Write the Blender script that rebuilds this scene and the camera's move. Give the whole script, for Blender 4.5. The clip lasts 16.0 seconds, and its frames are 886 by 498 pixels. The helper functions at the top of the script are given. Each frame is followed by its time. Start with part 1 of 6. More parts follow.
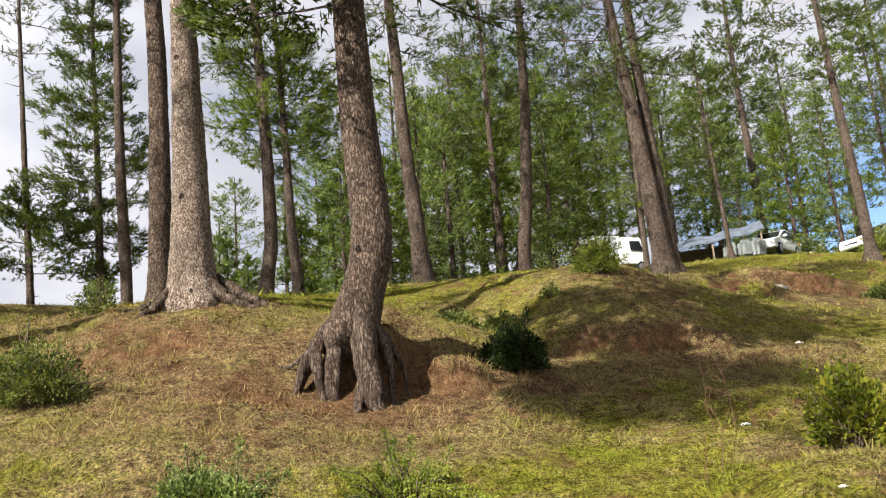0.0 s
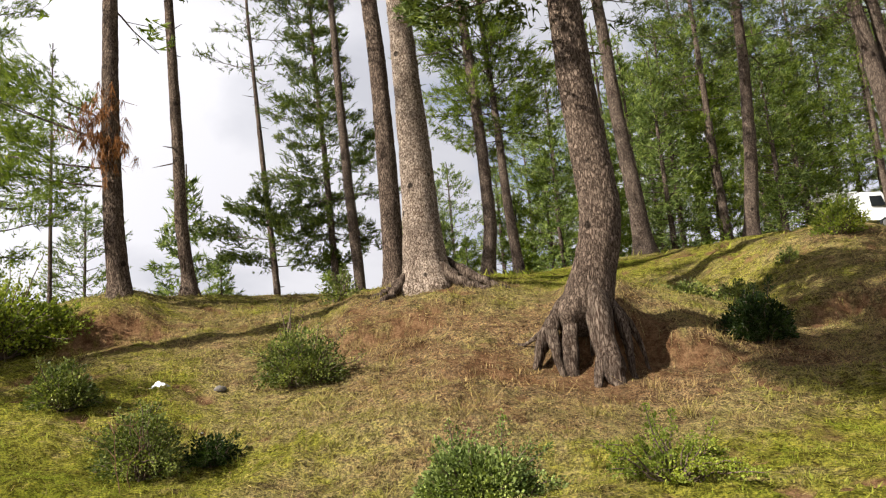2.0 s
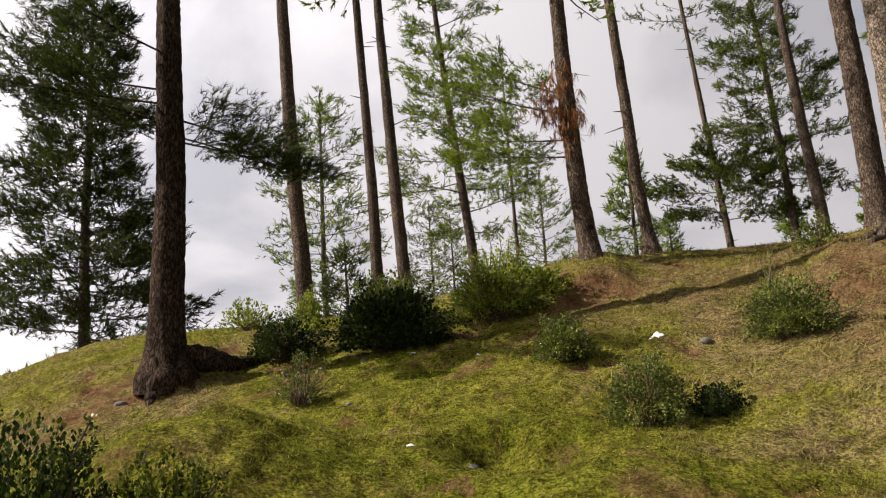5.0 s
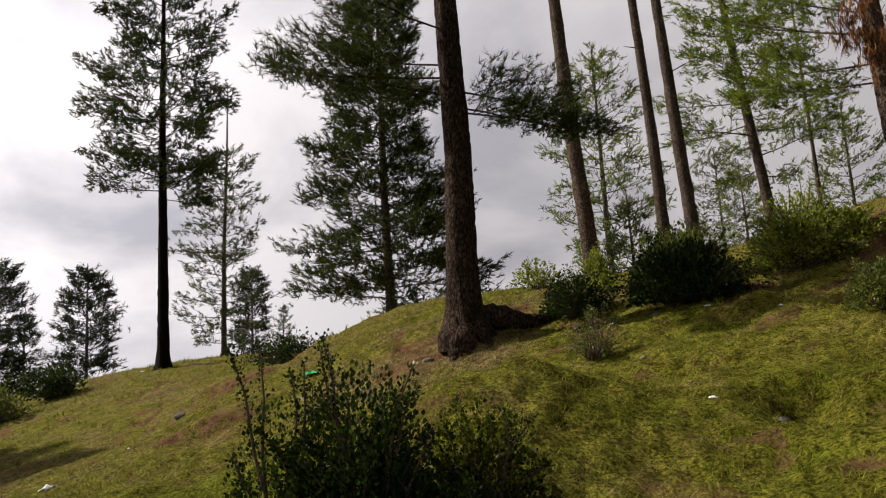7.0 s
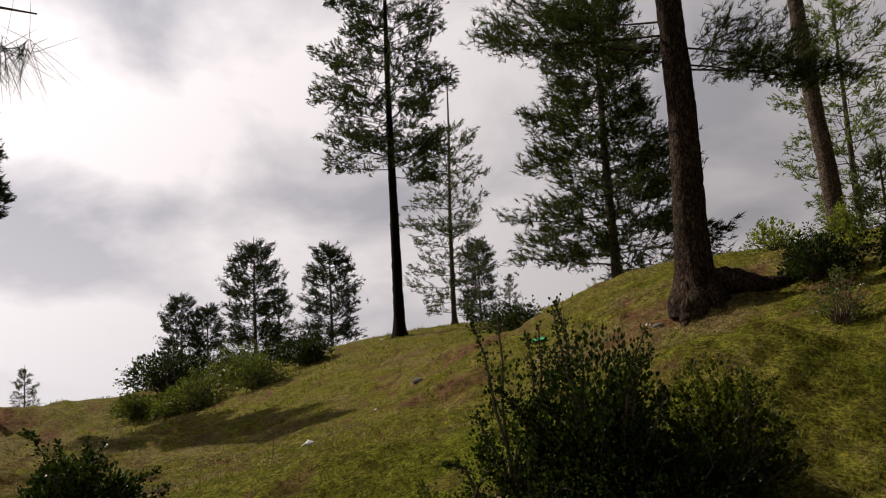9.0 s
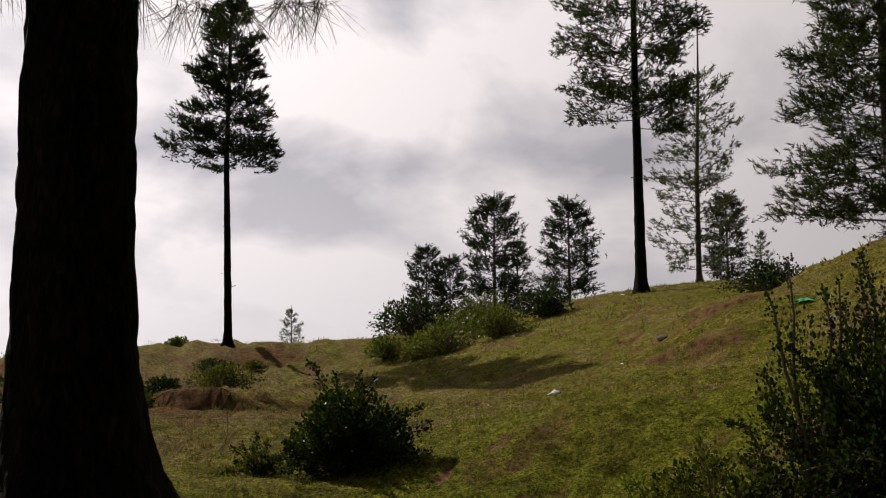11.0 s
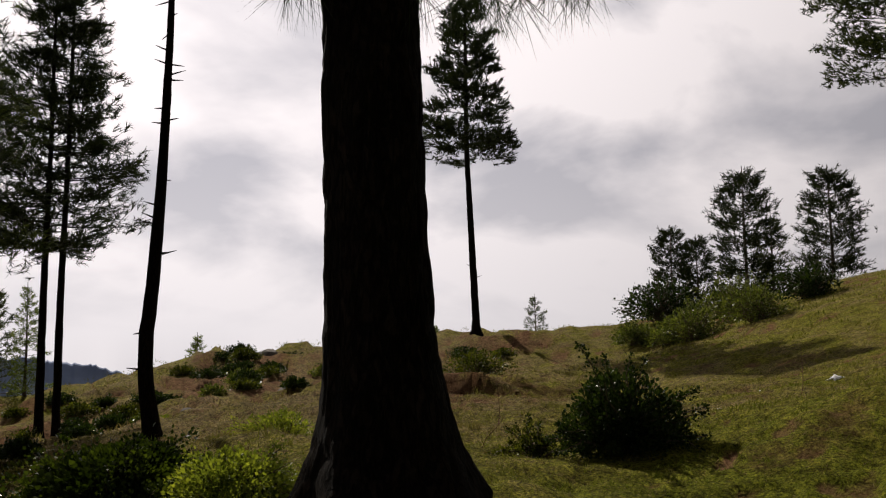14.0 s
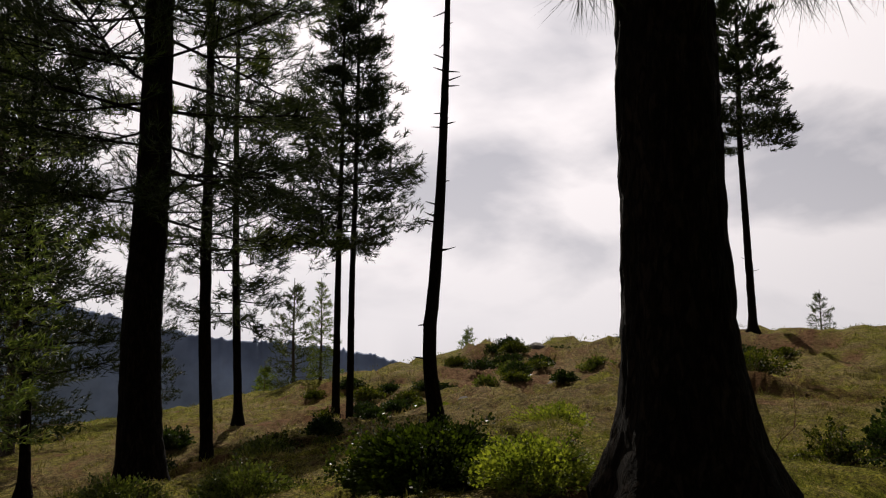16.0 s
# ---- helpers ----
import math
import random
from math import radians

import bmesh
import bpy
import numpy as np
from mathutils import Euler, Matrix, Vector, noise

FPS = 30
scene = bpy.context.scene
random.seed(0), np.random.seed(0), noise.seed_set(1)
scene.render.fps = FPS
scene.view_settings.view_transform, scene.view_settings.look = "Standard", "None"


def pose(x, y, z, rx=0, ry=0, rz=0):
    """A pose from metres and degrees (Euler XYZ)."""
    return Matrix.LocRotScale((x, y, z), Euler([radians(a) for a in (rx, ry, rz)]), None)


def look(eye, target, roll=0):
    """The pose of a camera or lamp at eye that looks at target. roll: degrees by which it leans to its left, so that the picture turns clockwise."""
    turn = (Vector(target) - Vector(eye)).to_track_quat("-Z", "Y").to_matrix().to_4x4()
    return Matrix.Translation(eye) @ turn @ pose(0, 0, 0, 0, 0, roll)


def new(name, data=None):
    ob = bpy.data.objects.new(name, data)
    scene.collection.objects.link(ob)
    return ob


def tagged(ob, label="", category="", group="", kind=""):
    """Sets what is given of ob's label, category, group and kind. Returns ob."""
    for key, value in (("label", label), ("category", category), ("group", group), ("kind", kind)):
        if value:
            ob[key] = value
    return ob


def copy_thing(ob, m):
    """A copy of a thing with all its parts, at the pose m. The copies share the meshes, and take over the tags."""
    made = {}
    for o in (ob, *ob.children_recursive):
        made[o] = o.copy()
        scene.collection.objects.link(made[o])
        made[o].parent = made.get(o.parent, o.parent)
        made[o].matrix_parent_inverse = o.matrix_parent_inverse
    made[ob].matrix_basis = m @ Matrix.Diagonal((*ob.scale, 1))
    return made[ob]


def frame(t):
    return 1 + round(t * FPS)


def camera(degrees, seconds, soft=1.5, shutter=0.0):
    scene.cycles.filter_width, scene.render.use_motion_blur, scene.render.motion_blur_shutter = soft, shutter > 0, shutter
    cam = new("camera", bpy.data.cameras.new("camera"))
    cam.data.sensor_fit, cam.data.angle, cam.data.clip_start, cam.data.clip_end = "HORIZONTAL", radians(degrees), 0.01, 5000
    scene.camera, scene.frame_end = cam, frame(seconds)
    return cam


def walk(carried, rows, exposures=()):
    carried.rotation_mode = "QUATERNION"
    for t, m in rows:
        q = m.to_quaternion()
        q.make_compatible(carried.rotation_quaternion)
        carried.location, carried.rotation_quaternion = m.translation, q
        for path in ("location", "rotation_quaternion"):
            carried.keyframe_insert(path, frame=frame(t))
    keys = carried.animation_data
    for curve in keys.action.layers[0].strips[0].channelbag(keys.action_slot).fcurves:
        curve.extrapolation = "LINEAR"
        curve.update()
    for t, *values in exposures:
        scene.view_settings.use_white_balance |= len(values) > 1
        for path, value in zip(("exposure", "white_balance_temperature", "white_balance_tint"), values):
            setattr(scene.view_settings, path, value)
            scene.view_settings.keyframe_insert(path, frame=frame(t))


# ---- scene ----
cam = camera(56.7, 16.0, soft=1.15)
PATH = [
    (0, (0.324, 0.118, 1.518), (0.193, 2.066, 1.953), -4.5),
    (0.5, (0.300, 0.098, 1.513), (0.022, 2.030, 1.948), -4.9),
    (1, (0.249, 0.062, 1.521), (-0.124, 1.979, 1.952), -5.3),
    (1.5, (0.180, 0.026, 1.520), (-0.309, 1.918, 1.945), -5.2),
    (2, (0.121, -0.031, 1.528), (-0.509, 1.820, 1.948), -4.9),
    (2.5, (0.039, -0.100, 1.524), (-0.718, 1.705, 1.938), -4.5),
    (3, (-0.040, -0.183, 1.512), (-0.958, 1.546, 1.923), -4.1),
    (3.5, (-0.092, -0.240, 1.510), (-1.165, 1.399, 1.915), -3.9),
    (4, (-0.161, -0.257, 1.500), (-1.398, 1.261, 1.907), -3.7),
    (4.2, (-0.165, -0.294, 1.495), (-1.456, 1.178, 1.902), -3.8),
    (6.3, (-0.267, -0.333, 1.439), (-1.976, 0.637, 1.811), -3.5),
    (6.5, (-0.269, -0.333, 1.439), (-2.005, 0.591, 1.803), -3.7),
    (7, (-0.163, -0.397, 1.419), (-2.005, 0.300, 1.770), -3.5),
    (7.5, (-0.137, -0.411, 1.413), (-2.036, 0.121, 1.746), -3.3),
    (8, (-0.113, -0.425, 1.409), (-2.045, -0.020, 1.729), -3.7),
    (8.5, (-0.087, -0.438, 1.402), (-2.037, -0.123, 1.711), -3.8),
    (9, (-0.038, -0.463, 1.393), (-2.007, -0.290, 1.699), -3.2),
    (9.5, (0.034, -0.520, 1.386), (-1.944, -0.543, 1.682), -2.4),
    (11.8, (-0.179, -0.731, 1.339), (-2.114, -1.209, 1.510), -0.1),
    (12, (-0.182, -0.753, 1.333), (-2.113, -1.246, 1.499), -0.3),
    (12.5, (-0.137, -0.795, 1.334), (-2.040, -1.384, 1.510), -0.7),
    (13, (-0.106, -0.830, 1.332), (-1.964, -1.547, 1.513), -1.2),
    (13.5, (-0.084, -0.853, 1.327), (-1.911, -1.645, 1.515), -1.5),
    (14, (-0.047, -0.880, 1.319), (-1.804, -1.815, 1.509), -1.1),
    (14.5, (-0.003, -0.905, 1.317), (-1.666, -2.000, 1.509), -0.5),
    (15, (0.051, -0.917, 1.312), (-1.515, -2.146, 1.505), -0.2),
    (15.5, (0.109, -0.928, 1.308), (-1.361, -2.270, 1.499), -0.1),
    (16, (0.135, -0.959, 1.308), (-1.244, -2.396, 1.493), -0.2),
]
walk(cam, [(t, look(eye, target, roll)) for t, eye, target, roll in PATH], ((0, 1.45, 6050, 9), (2.5, 1.38, 6250, 9), (4, 1.17, 6400, 11), (6.5, 0.52, 6450, 12), (8.5, 0.06, 6550, 12), (9.5, -0.05, 6600, 13), (12, -0.15, 6600, 13), (16, -0.18, 6550, 12)))

# ---- sky, sun ----
SUN_YAW, SUN_UP = 140.0, 38.0
world = bpy.data.worlds.new("sky")
scene.world = world
world.use_nodes = True
wn, wl = world.node_tree.nodes, world.node_tree.links
wn.clear()


def wnode(kind, **values):
    n = wn.new(kind)
    for k, v in values.items():
        n.inputs[k].default_value = v
    return n


def wmath(op, a, b=None, clamp=False):
    n = wn.new("ShaderNodeMath")
    n.operation, n.use_clamp = op, clamp
    for i, v in enumerate((a, b)):
        if v is None:
            continue
        if isinstance(v, (int, float)):
            n.inputs[i].default_value = v
        else:
            wl.new(v, n.inputs[i])
    return n.outputs[0]


air = wn.new("ShaderNodeTexSky")
air.sky_type, air.sun_disc = "NISHITA", False
air.sun_elevation, air.sun_rotation = radians(SUN_UP), radians(-SUN_YAW)
air.altitude = 2000
coord = wn.new("ShaderNodeTexCoord")
unit = wn.new("ShaderNodeVectorMath")
unit.operation = "NORMALIZE"
wl.new(coord.outputs["Generated"], unit.inputs[0])
sep = wn.new("ShaderNodeSeparateXYZ")
wl.new(unit.outputs[0], sep.inputs[0])
# clouds lie on a flat layer overhead
lift = wmath("ADD", wmath("MAXIMUM", sep.outputs[2], 0.0), 0.42)
plane = wn.new("ShaderNodeCombineXYZ")
wl.new(wmath("DIVIDE", sep.outputs[0], lift), plane.inputs[0])
wl.new(wmath("DIVIDE", sep.outputs[1], lift), plane.inputs[1])
billow = wnode("ShaderNodeTexNoise", Scale=1.9, Detail=8.0, Roughness=0.50, Distortion=0.25)
drift = wn.new("ShaderNodeVectorMath")
drift.inputs[1].default_value = (3.7, 1.9, 0)
wl.new(plane.outputs[0], drift.inputs[0])
wl.new(drift.outputs[0], billow.inputs["Vector"])
shade = wn.new("ShaderNodeValToRGB")
shade.color_ramp.elements[0].position, shade.color_ramp.elements[0].color = 0.38, (0.46, 0.46, 0.51, 1)
shade.color_ramp.elements[1].position, shade.color_ramp.elements[1].color = 0.54, (1.06, 1.0, 1.0, 1)
wl.new(billow.outputs["Fac"], shade.inputs[0])
# the cloud is thinner and brighter towards the sun and near the horizon
s_dir = Vector((-math.sin(radians(SUN_YAW)) * math.cos(radians(SUN_UP)), math.cos(radians(SUN_YAW)) * math.cos(radians(SUN_UP)), math.sin(radians(SUN_UP))))
near = wn.new("ShaderNodeVectorMath")
near.operation = "DOT_PRODUCT"
wl.new(unit.outputs[0], near.inputs[0])
near.inputs[1].default_value = s_dir
toward = wmath("MULTIPLY", wmath("ADD", near.outputs["Value"], 1.0), 0.5, True)
glow = wmath("ADD", wmath("MULTIPLY", wmath("POWER", toward, 4.0), 1.44), 0.42)
glow = wmath("MULTIPLY", glow, wmath("MAXIMUM", wmath("SUBTRACT", 1.0, wmath("MULTIPLY", wmath("MAXIMUM", wmath("SUBTRACT", sep.outputs[2], 0.46), 0.0), 2.4)), 0.12))
low = wmath("POWER", wmath("SUBTRACT", 1.0, wmath("ABSOLUTE", sep.outputs[2]), True), 7.0)
pale = wn.new("ShaderNodeMixRGB")
pale.inputs[2].default_value = (0.995, 0.96, 0.98, 1)
wl.new(wmath("MAXIMUM", wmath("MULTIPLY", low, 0.92, True), wmath("MULTIPLY", wmath("SUBTRACT", 1.0, toward), 0.95)), pale.inputs[0])
wl.new(shade.outputs[0], pale.inputs[1])
cloud = wn.new("ShaderNodeMixRGB")
cloud.blend_type = "MULTIPLY"
cloud.inputs[0].default_value = 1
wl.new(pale.outputs[0], cloud.inputs[1])
wl.new(glow, cloud.inputs[2])
blue = wn.new("ShaderNodeMixRGB")
blue.blend_type = "MULTIPLY"
blue.inputs[0].default_value = 1
blue.inputs[2].default_value = (0.09, 0.09, 0.09, 1)
wl.new(air.outputs[0], blue.inputs[1])
cover = wn.new("ShaderNodeMapRange")
cover.inputs[1].default_value, cover.inputs[2].default_value = 0.30, 0.52
away = wmath("MULTIPLY", wmath("SUBTRACT", toward, 0.30), 1.3)
wl.new(wmath("ADD", billow.outputs["Fac"], away), cover.inputs[0])
mix = wn.new("ShaderNodeMixRGB")
wl.new(cover.outputs[0], mix.inputs[0])
wl.new(blue.outputs[0], mix.inputs[1])
wl.new(cloud.outputs[0], mix.inputs[2])
back = wnode("ShaderNodeBackground", Strength=0.71)
wl.new(mix.outputs[0], back.inputs[0])
wl.new(back.outputs[0], wn.new("ShaderNodeOutputWorld").inputs[0])

sun = new("sun", bpy.data.lights.new("sun", "SUN"))
sun.data.energy, sun.data.angle, sun.data.color = 5.0, radians(0.6), (1.0, 0.925, 0.80)
sun.matrix_world = look(s_dir * 50, (0, 0, 0))


# ---- materials ----
def material(name, rough=0.8):
    m = bpy.data.materials.new(name)
    m.use_nodes = True
    b = m.node_tree.nodes["Principled BSDF"]
    b.inputs["Roughness"].default_value = rough
    b.inputs["Specular IOR Level"].default_value = 0.25
    return m, m.node_tree.nodes, m.node_tree.links, b


def ramp(nodes, links, source, stops):
    r = nodes.new("ShaderNodeValToRGB")
    e = r.color_ramp.elements
    while len(e) < len(stops):
        e.new(0.5)
    for el, (pos, col) in zip(e, stops):
        el.position, el.color = pos, (*col, 1)
    links.new(source, r.inputs[0])
    return r.outputs[0]


def noise_tex(nodes, links, scale, detail=4.0, vector=None, rough=0.55):
    n = nodes.new("ShaderNodeTexNoise")
    n.inputs["Scale"].default_value, n.inputs["Detail"].default_value, n.inputs["Roughness"].default_value = scale, detail, rough
    if vector is not None:
        links.new(vector, n.inputs["Vector"])
    return n.outputs["Fac"]


def mixed(nodes, links, fac, a, b, mode="MIX"):
    n = nodes.new("ShaderNodeMixRGB")
    n.blend_type = mode
    for i, v in enumerate((fac, a, b)):
        if isinstance(v, (int, float)):
            n.inputs[i].default_value = v
        elif isinstance(v, tuple):
            n.inputs[i].default_value = (*v, 1)
        else:
            links.new(v, n.inputs[i])
    return n.outputs[0]


def bumped(nodes, links, bsdf, height, strength, distance):
    n = nodes.new("ShaderNodeBump")
    n.inputs["Strength"].default_value, n.inputs["Distance"].default_value = strength, distance
    links.new(height, n.inputs["Height"])
    links.new(n.outputs[0], bsdf.inputs["Normal"])


def bark(name, plate, crack, scale, depth=0.02, stretch=0.55, knots=0.0):
    """Scaly pine bark: upright plates of uneven tone parted by thin dark cracks, with fine fibre and old knots."""
    m, n, l, b = material(name, 0.95)
    b.inputs["Specular IOR Level"].default_value = 0.06
    c = n.new("ShaderNodeTexCoord")
    mp = n.new("ShaderNodeMapping")
    mp.inputs["Scale"].default_value = (1, 1, stretch)
    l.new(c.outputs["Object"], mp.inputs[0])
    warp = n.new("ShaderNodeTexNoise")
    warp.inputs["Scale"].default_value, warp.inputs["Detail"].default_value = scale * 0.8, 6
    l.new(mp.outputs[0], warp.inputs["Vector"])
    wv = mixed(n, l, 2.4 / scale, mp.outputs[0], warp.outputs["Color"], "ADD")

    def cells(feature, size):
        v = n.new("ShaderNodeTexVoronoi")
        v.feature = feature
        v.inputs["Scale"].default_value = size
        l.new(wv, v.inputs["Vector"])
        return v

    fine = noise_tex(n, l, scale * 4.0, 6, wv, 0.65)
    patch = noise_tex(n, l, 1.7, 4, c.outputs["Object"])
    broken = mixed(n, l, 0.5, cells("DISTANCE_TO_EDGE", scale).outputs["Distance"], noise_tex(n, l, scale * 1.7, 5, mp.outputs[0], 0.65))
    edge = ramp(n, l, broken, ((0.25, (0, 0, 0)), (0.37, (1, 1, 1))))
    tone = ramp(n, l, cells("F1", scale).outputs["Color"], ((0.15, (0.62, 0.60, 0.58)), (0.85, (1.18, 1.16, 1.14))))
    col = mixed(n, l, edge, crack, plate)
    col = mixed(n, l, 1.0, col, tone, "MULTIPLY")
    col = mixed(n, l, 0.8, col, ramp(n, l, fine, ((0.34, (0.52, 0.50, 0.48)), (0.66, (1.32, 1.30, 1.27)))), "MULTIPLY")
    col = mixed(n, l, 0.7, col, ramp(n, l, patch, ((0.35, (0.60, 0.56, 0.54)), (0.65, (1.12, 1.1, 1.08)))), "MULTIPLY")
    if knots:
        k = n.new("ShaderNodeTexVoronoi")
        k.inputs["Scale"].default_value = 2.3
        l.new(c.outputs["Object"], k.inputs["Vector"])
        col = mixed(n, l, 1.0, col, ramp(n, l, k.outputs["Distance"], ((0.08, (knots, knots, knots)), (0.13, (1, 1, 1)))), "MULTIPLY")
    l.new(col, b.inputs["Base Color"])
    bumped(n, l, b, mixed(n, l, 0.35, edge, fine), 1.0, depth)
    return m


BARK = bark("pine_bark", (0.215, 0.168, 0.134), (0.062, 0.045, 0.035), 32, 0.03, 0.40, 0.3)
BARK_PALE = bark("pale_pine_bark", (0.410, 0.348, 0.292), (0.110, 0.078, 0.058), 30, 0.022, 0.60, 0.2)
# nearly black: the shade on backlit trunks is put into the bark colour
BARK_SHADE = bark("shaded_pine_bark", (0.017, 0.012, 0.009), (0.005, 0.004, 0.003), 21, 0.03, 0.30)
BARK_BROWN = bark("red_brown_pine_bark", (0.100, 0.070, 0.052), (0.022, 0.015, 0.011), 24, 0.03, 0.36, 0.4)
BARK_FAR = bark("thin_pine_bark", (0.168, 0.136, 0.112), (0.070, 0.052, 0.042), 32, 0.025, 0.45, 0.3)


def leafage(name, dark, light, through_light, share=0.35, rough=0.5):
    """Leaves or needles: each has its own tone and lets some light through."""
    m, n, l, b = material(name, rough)
    b.inputs["Specular IOR Level"].default_value = 0.08
    g = n.new("ShaderNodeNewGeometry")
    c = n.new("ShaderNodeTexCoord")
    col = ramp(n, l, g.outputs["Random Per Island"], ((0.0, dark), (1.0, light)))
    blot = noise_tex(n, l, 1.1, 2, c.outputs["Object"])
    col = mixed(n, l, 0.6, col, ramp(n, l, blot, ((0.3, (0.60, 0.66, 0.62)), (0.7, (1.15, 1.1, 0.9)))), "MULTIPLY")
    clump = noise_tex(n, l, 3.6, 3, c.outputs["Object"], 0.6)
    col = mixed(n, l, 0.8, col, ramp(n, l, clump, ((0.40, (0.50, 0.55, 0.52)), (0.52, (1.0, 1.0, 1.0)), (0.62, (1.45, 1.4, 1.25)))), "MULTIPLY")
    l.new(col, b.inputs["Base Color"])
    t = n.new("ShaderNodeBsdfTranslucent")
    l.new(mixed(n, l, 1.0, col, through_light, "MULTIPLY"), t.inputs[0])
    mx = n.new("ShaderNodeMixShader")
    mx.inputs[0].default_value = share
    l.new(b.outputs[0], mx.inputs[1])
    l.new(t.outputs[0], mx.inputs[2])
    l.new(mx.outputs[0], n["Material Output"].inputs[0])
    return m


NEEDLES = leafage("pine_needles", (0.032, 0.052, 0.014), (0.136, 0.158, 0.040), (1.5, 1.6, 0.8), 0.27)
# lighter copy: the sunlight on the wood is put into the needle colour
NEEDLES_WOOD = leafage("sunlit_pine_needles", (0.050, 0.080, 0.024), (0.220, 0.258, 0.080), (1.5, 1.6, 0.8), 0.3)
# darker copy: the shade of backlit pines is put into the needle colour
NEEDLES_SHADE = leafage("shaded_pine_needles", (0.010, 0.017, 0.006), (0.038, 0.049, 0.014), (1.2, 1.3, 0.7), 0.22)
NEEDLES_DEEP = leafage("deep_green_needles", (0.015, 0.025, 0.008), (0.070, 0.085, 0.025), (1.4, 1.5, 0.7), 0.25)
NEEDLES_GREEN = leafage("fresh_pine_needles", (0.060, 0.092, 0.018), (0.190, 0.226, 0.044), (1.5, 1.6, 0.7), 0.4)
NEEDLES_GREY = leafage("grey_pine_needles", (0.034, 0.048, 0.019), (0.115, 0.130, 0.052), (1.3, 1.4, 0.9), 0.27)
NEEDLES_DEAD = leafage("dead_needles", (0.140, 0.059, 0.023), (0.294, 0.140, 0.058), (1.2, 1.0, 0.8), 0.25)
LEAF_DARK = leafage("dark_leaves", (0.009, 0.017, 0.006), (0.038, 0.056, 0.017), (1.4, 1.5, 0.6), 0.25, 0.35)
LEAF_OLIVE = leafage("olive_leaves", (0.015, 0.024, 0.005), (0.095, 0.105, 0.023), (1.5, 1.5, 0.5), 0.35, 0.45)
LEAF_GLOSS = leafage("glossy_leaves", (0.010, 0.017, 0.004), (0.059, 0.081, 0.017), (1.5, 1.6, 0.5), 0.25, 0.28)
LEAF_MID = leafage("green_leaves", (0.038, 0.054, 0.015), (0.200, 0.220, 0.066), (1.5, 1.6, 0.6), 0.2, 0.4)
LEAF_FRESH = leafage("fresh_green_leaves", (0.060, 0.085, 0.022), (0.260, 0.305, 0.100), (1.5, 1.6, 0.6), 0.22, 0.42)
LEAF_LIGHT = leafage("light_leaves", (0.110, 0.145, 0.024), (0.240, 0.270, 0.055), (1.5, 1.5, 0.6), 0.4, 0.45)
LEAF_YELLOW = leafage("yellow_green_leaves", (0.070, 0.105, 0.013), (0.252, 0.238, 0.032), (1.4, 1.4, 0.5), 0.4, 0.35)


def plain(name, col, rough=0.5, metal=0.0, spread=0.12, scale=9.0):
    m, n, l, b = material(name, rough)
    c = n.new("ShaderNodeTexCoord")
    f = noise_tex(n, l, scale, 5, c.outputs["Object"])
    l.new(ramp(n, l, f, ((0.3, tuple(x * (1 - spread) for x in col)), (0.7, tuple(min(1, x * (1 + spread)) for x in col)))), b.inputs["Base Color"])
    b.inputs["Metallic"].default_value = metal
    return m


TWIG = plain("twig_bark", (0.10, 0.07, 0.05), 0.9, 0, 0.35, 30)
ROOT = bark("root_bark", (0.140, 0.112, 0.091), (0.042, 0.029, 0.022), 30, 0.014, 0.20)
PAINT = plain("white_car_paint", (0.78, 0.78, 0.77), 0.25, 0, 0.03)
GLASS = plain("dark_car_glass", (0.012, 0.014, 0.016), 0.06, 0, 0.1)
RUBBER = plain("tyre_rubber", (0.02, 0.02, 0.021), 0.85)
RIM = plain("wheel_rim", (0.5, 0.5, 0.52), 0.3, 0.8)
LAMP = plain("headlight_lens", (0.6, 0.62, 0.64), 0.1, 0, 0.05)
TARP = plain("grey_blue_tarpaulin", (0.105, 0.120, 0.150), 0.5, 0, 0.55, 2.5)
SACK = plain("sacking", (0.15, 0.16, 0.15), 0.85, 0, 0.3, 6)
POLE = plain("weathered_pole", (0.20, 0.15, 0.11), 0.9, 0, 0.3, 20)
PLASTIC = plain("white_plastic_litter", (0.80, 0.80, 0.80), 0.35, 0, 0.08)
GREEN_PLASTIC = plain("green_plastic_litter", (0.05, 0.42, 0.16), 0.35, 0, 0.15)
STONE = plain("grey_stone", (0.119, 0.105, 0.091), 0.9, 0, 0.3, 14)


def ground_colour(n, l):
    """Turf, straw, needle litter and soil by the place's own patches; shared by the ground and the grass on it."""
    at_dry = n.new("ShaderNodeAttribute")
    at_dry.attribute_name = "dry"
    c = n.new("ShaderNodeTexCoord")
    v = c.outputs["Object"]
    big = noise_tex(n, l, 0.9, 5, v, 0.6)
    small = noise_tex(n, l, 7.0, 5, v, 0.65)
    total = at_dry.outputs["Fac"]
    for source, weight in ((big, 1.35), (small, 0.95), (None, -0.65)):
        add = n.new("ShaderNodeMath")
        add.operation = "MULTIPLY_ADD"
        if source is None:
            add.inputs[0].default_value = 1.0
        else:
            l.new(source, add.inputs[0])
        add.inputs[1].default_value = weight
        l.new(total, add.inputs[2])
        total = add.outputs[0]
    half = n.new("ShaderNodeMath")
    half.operation = "MULTIPLY"
    l.new(total, half.inputs[0])
    half.inputs[1].default_value = 0.5
    return v, half.outputs[0], small


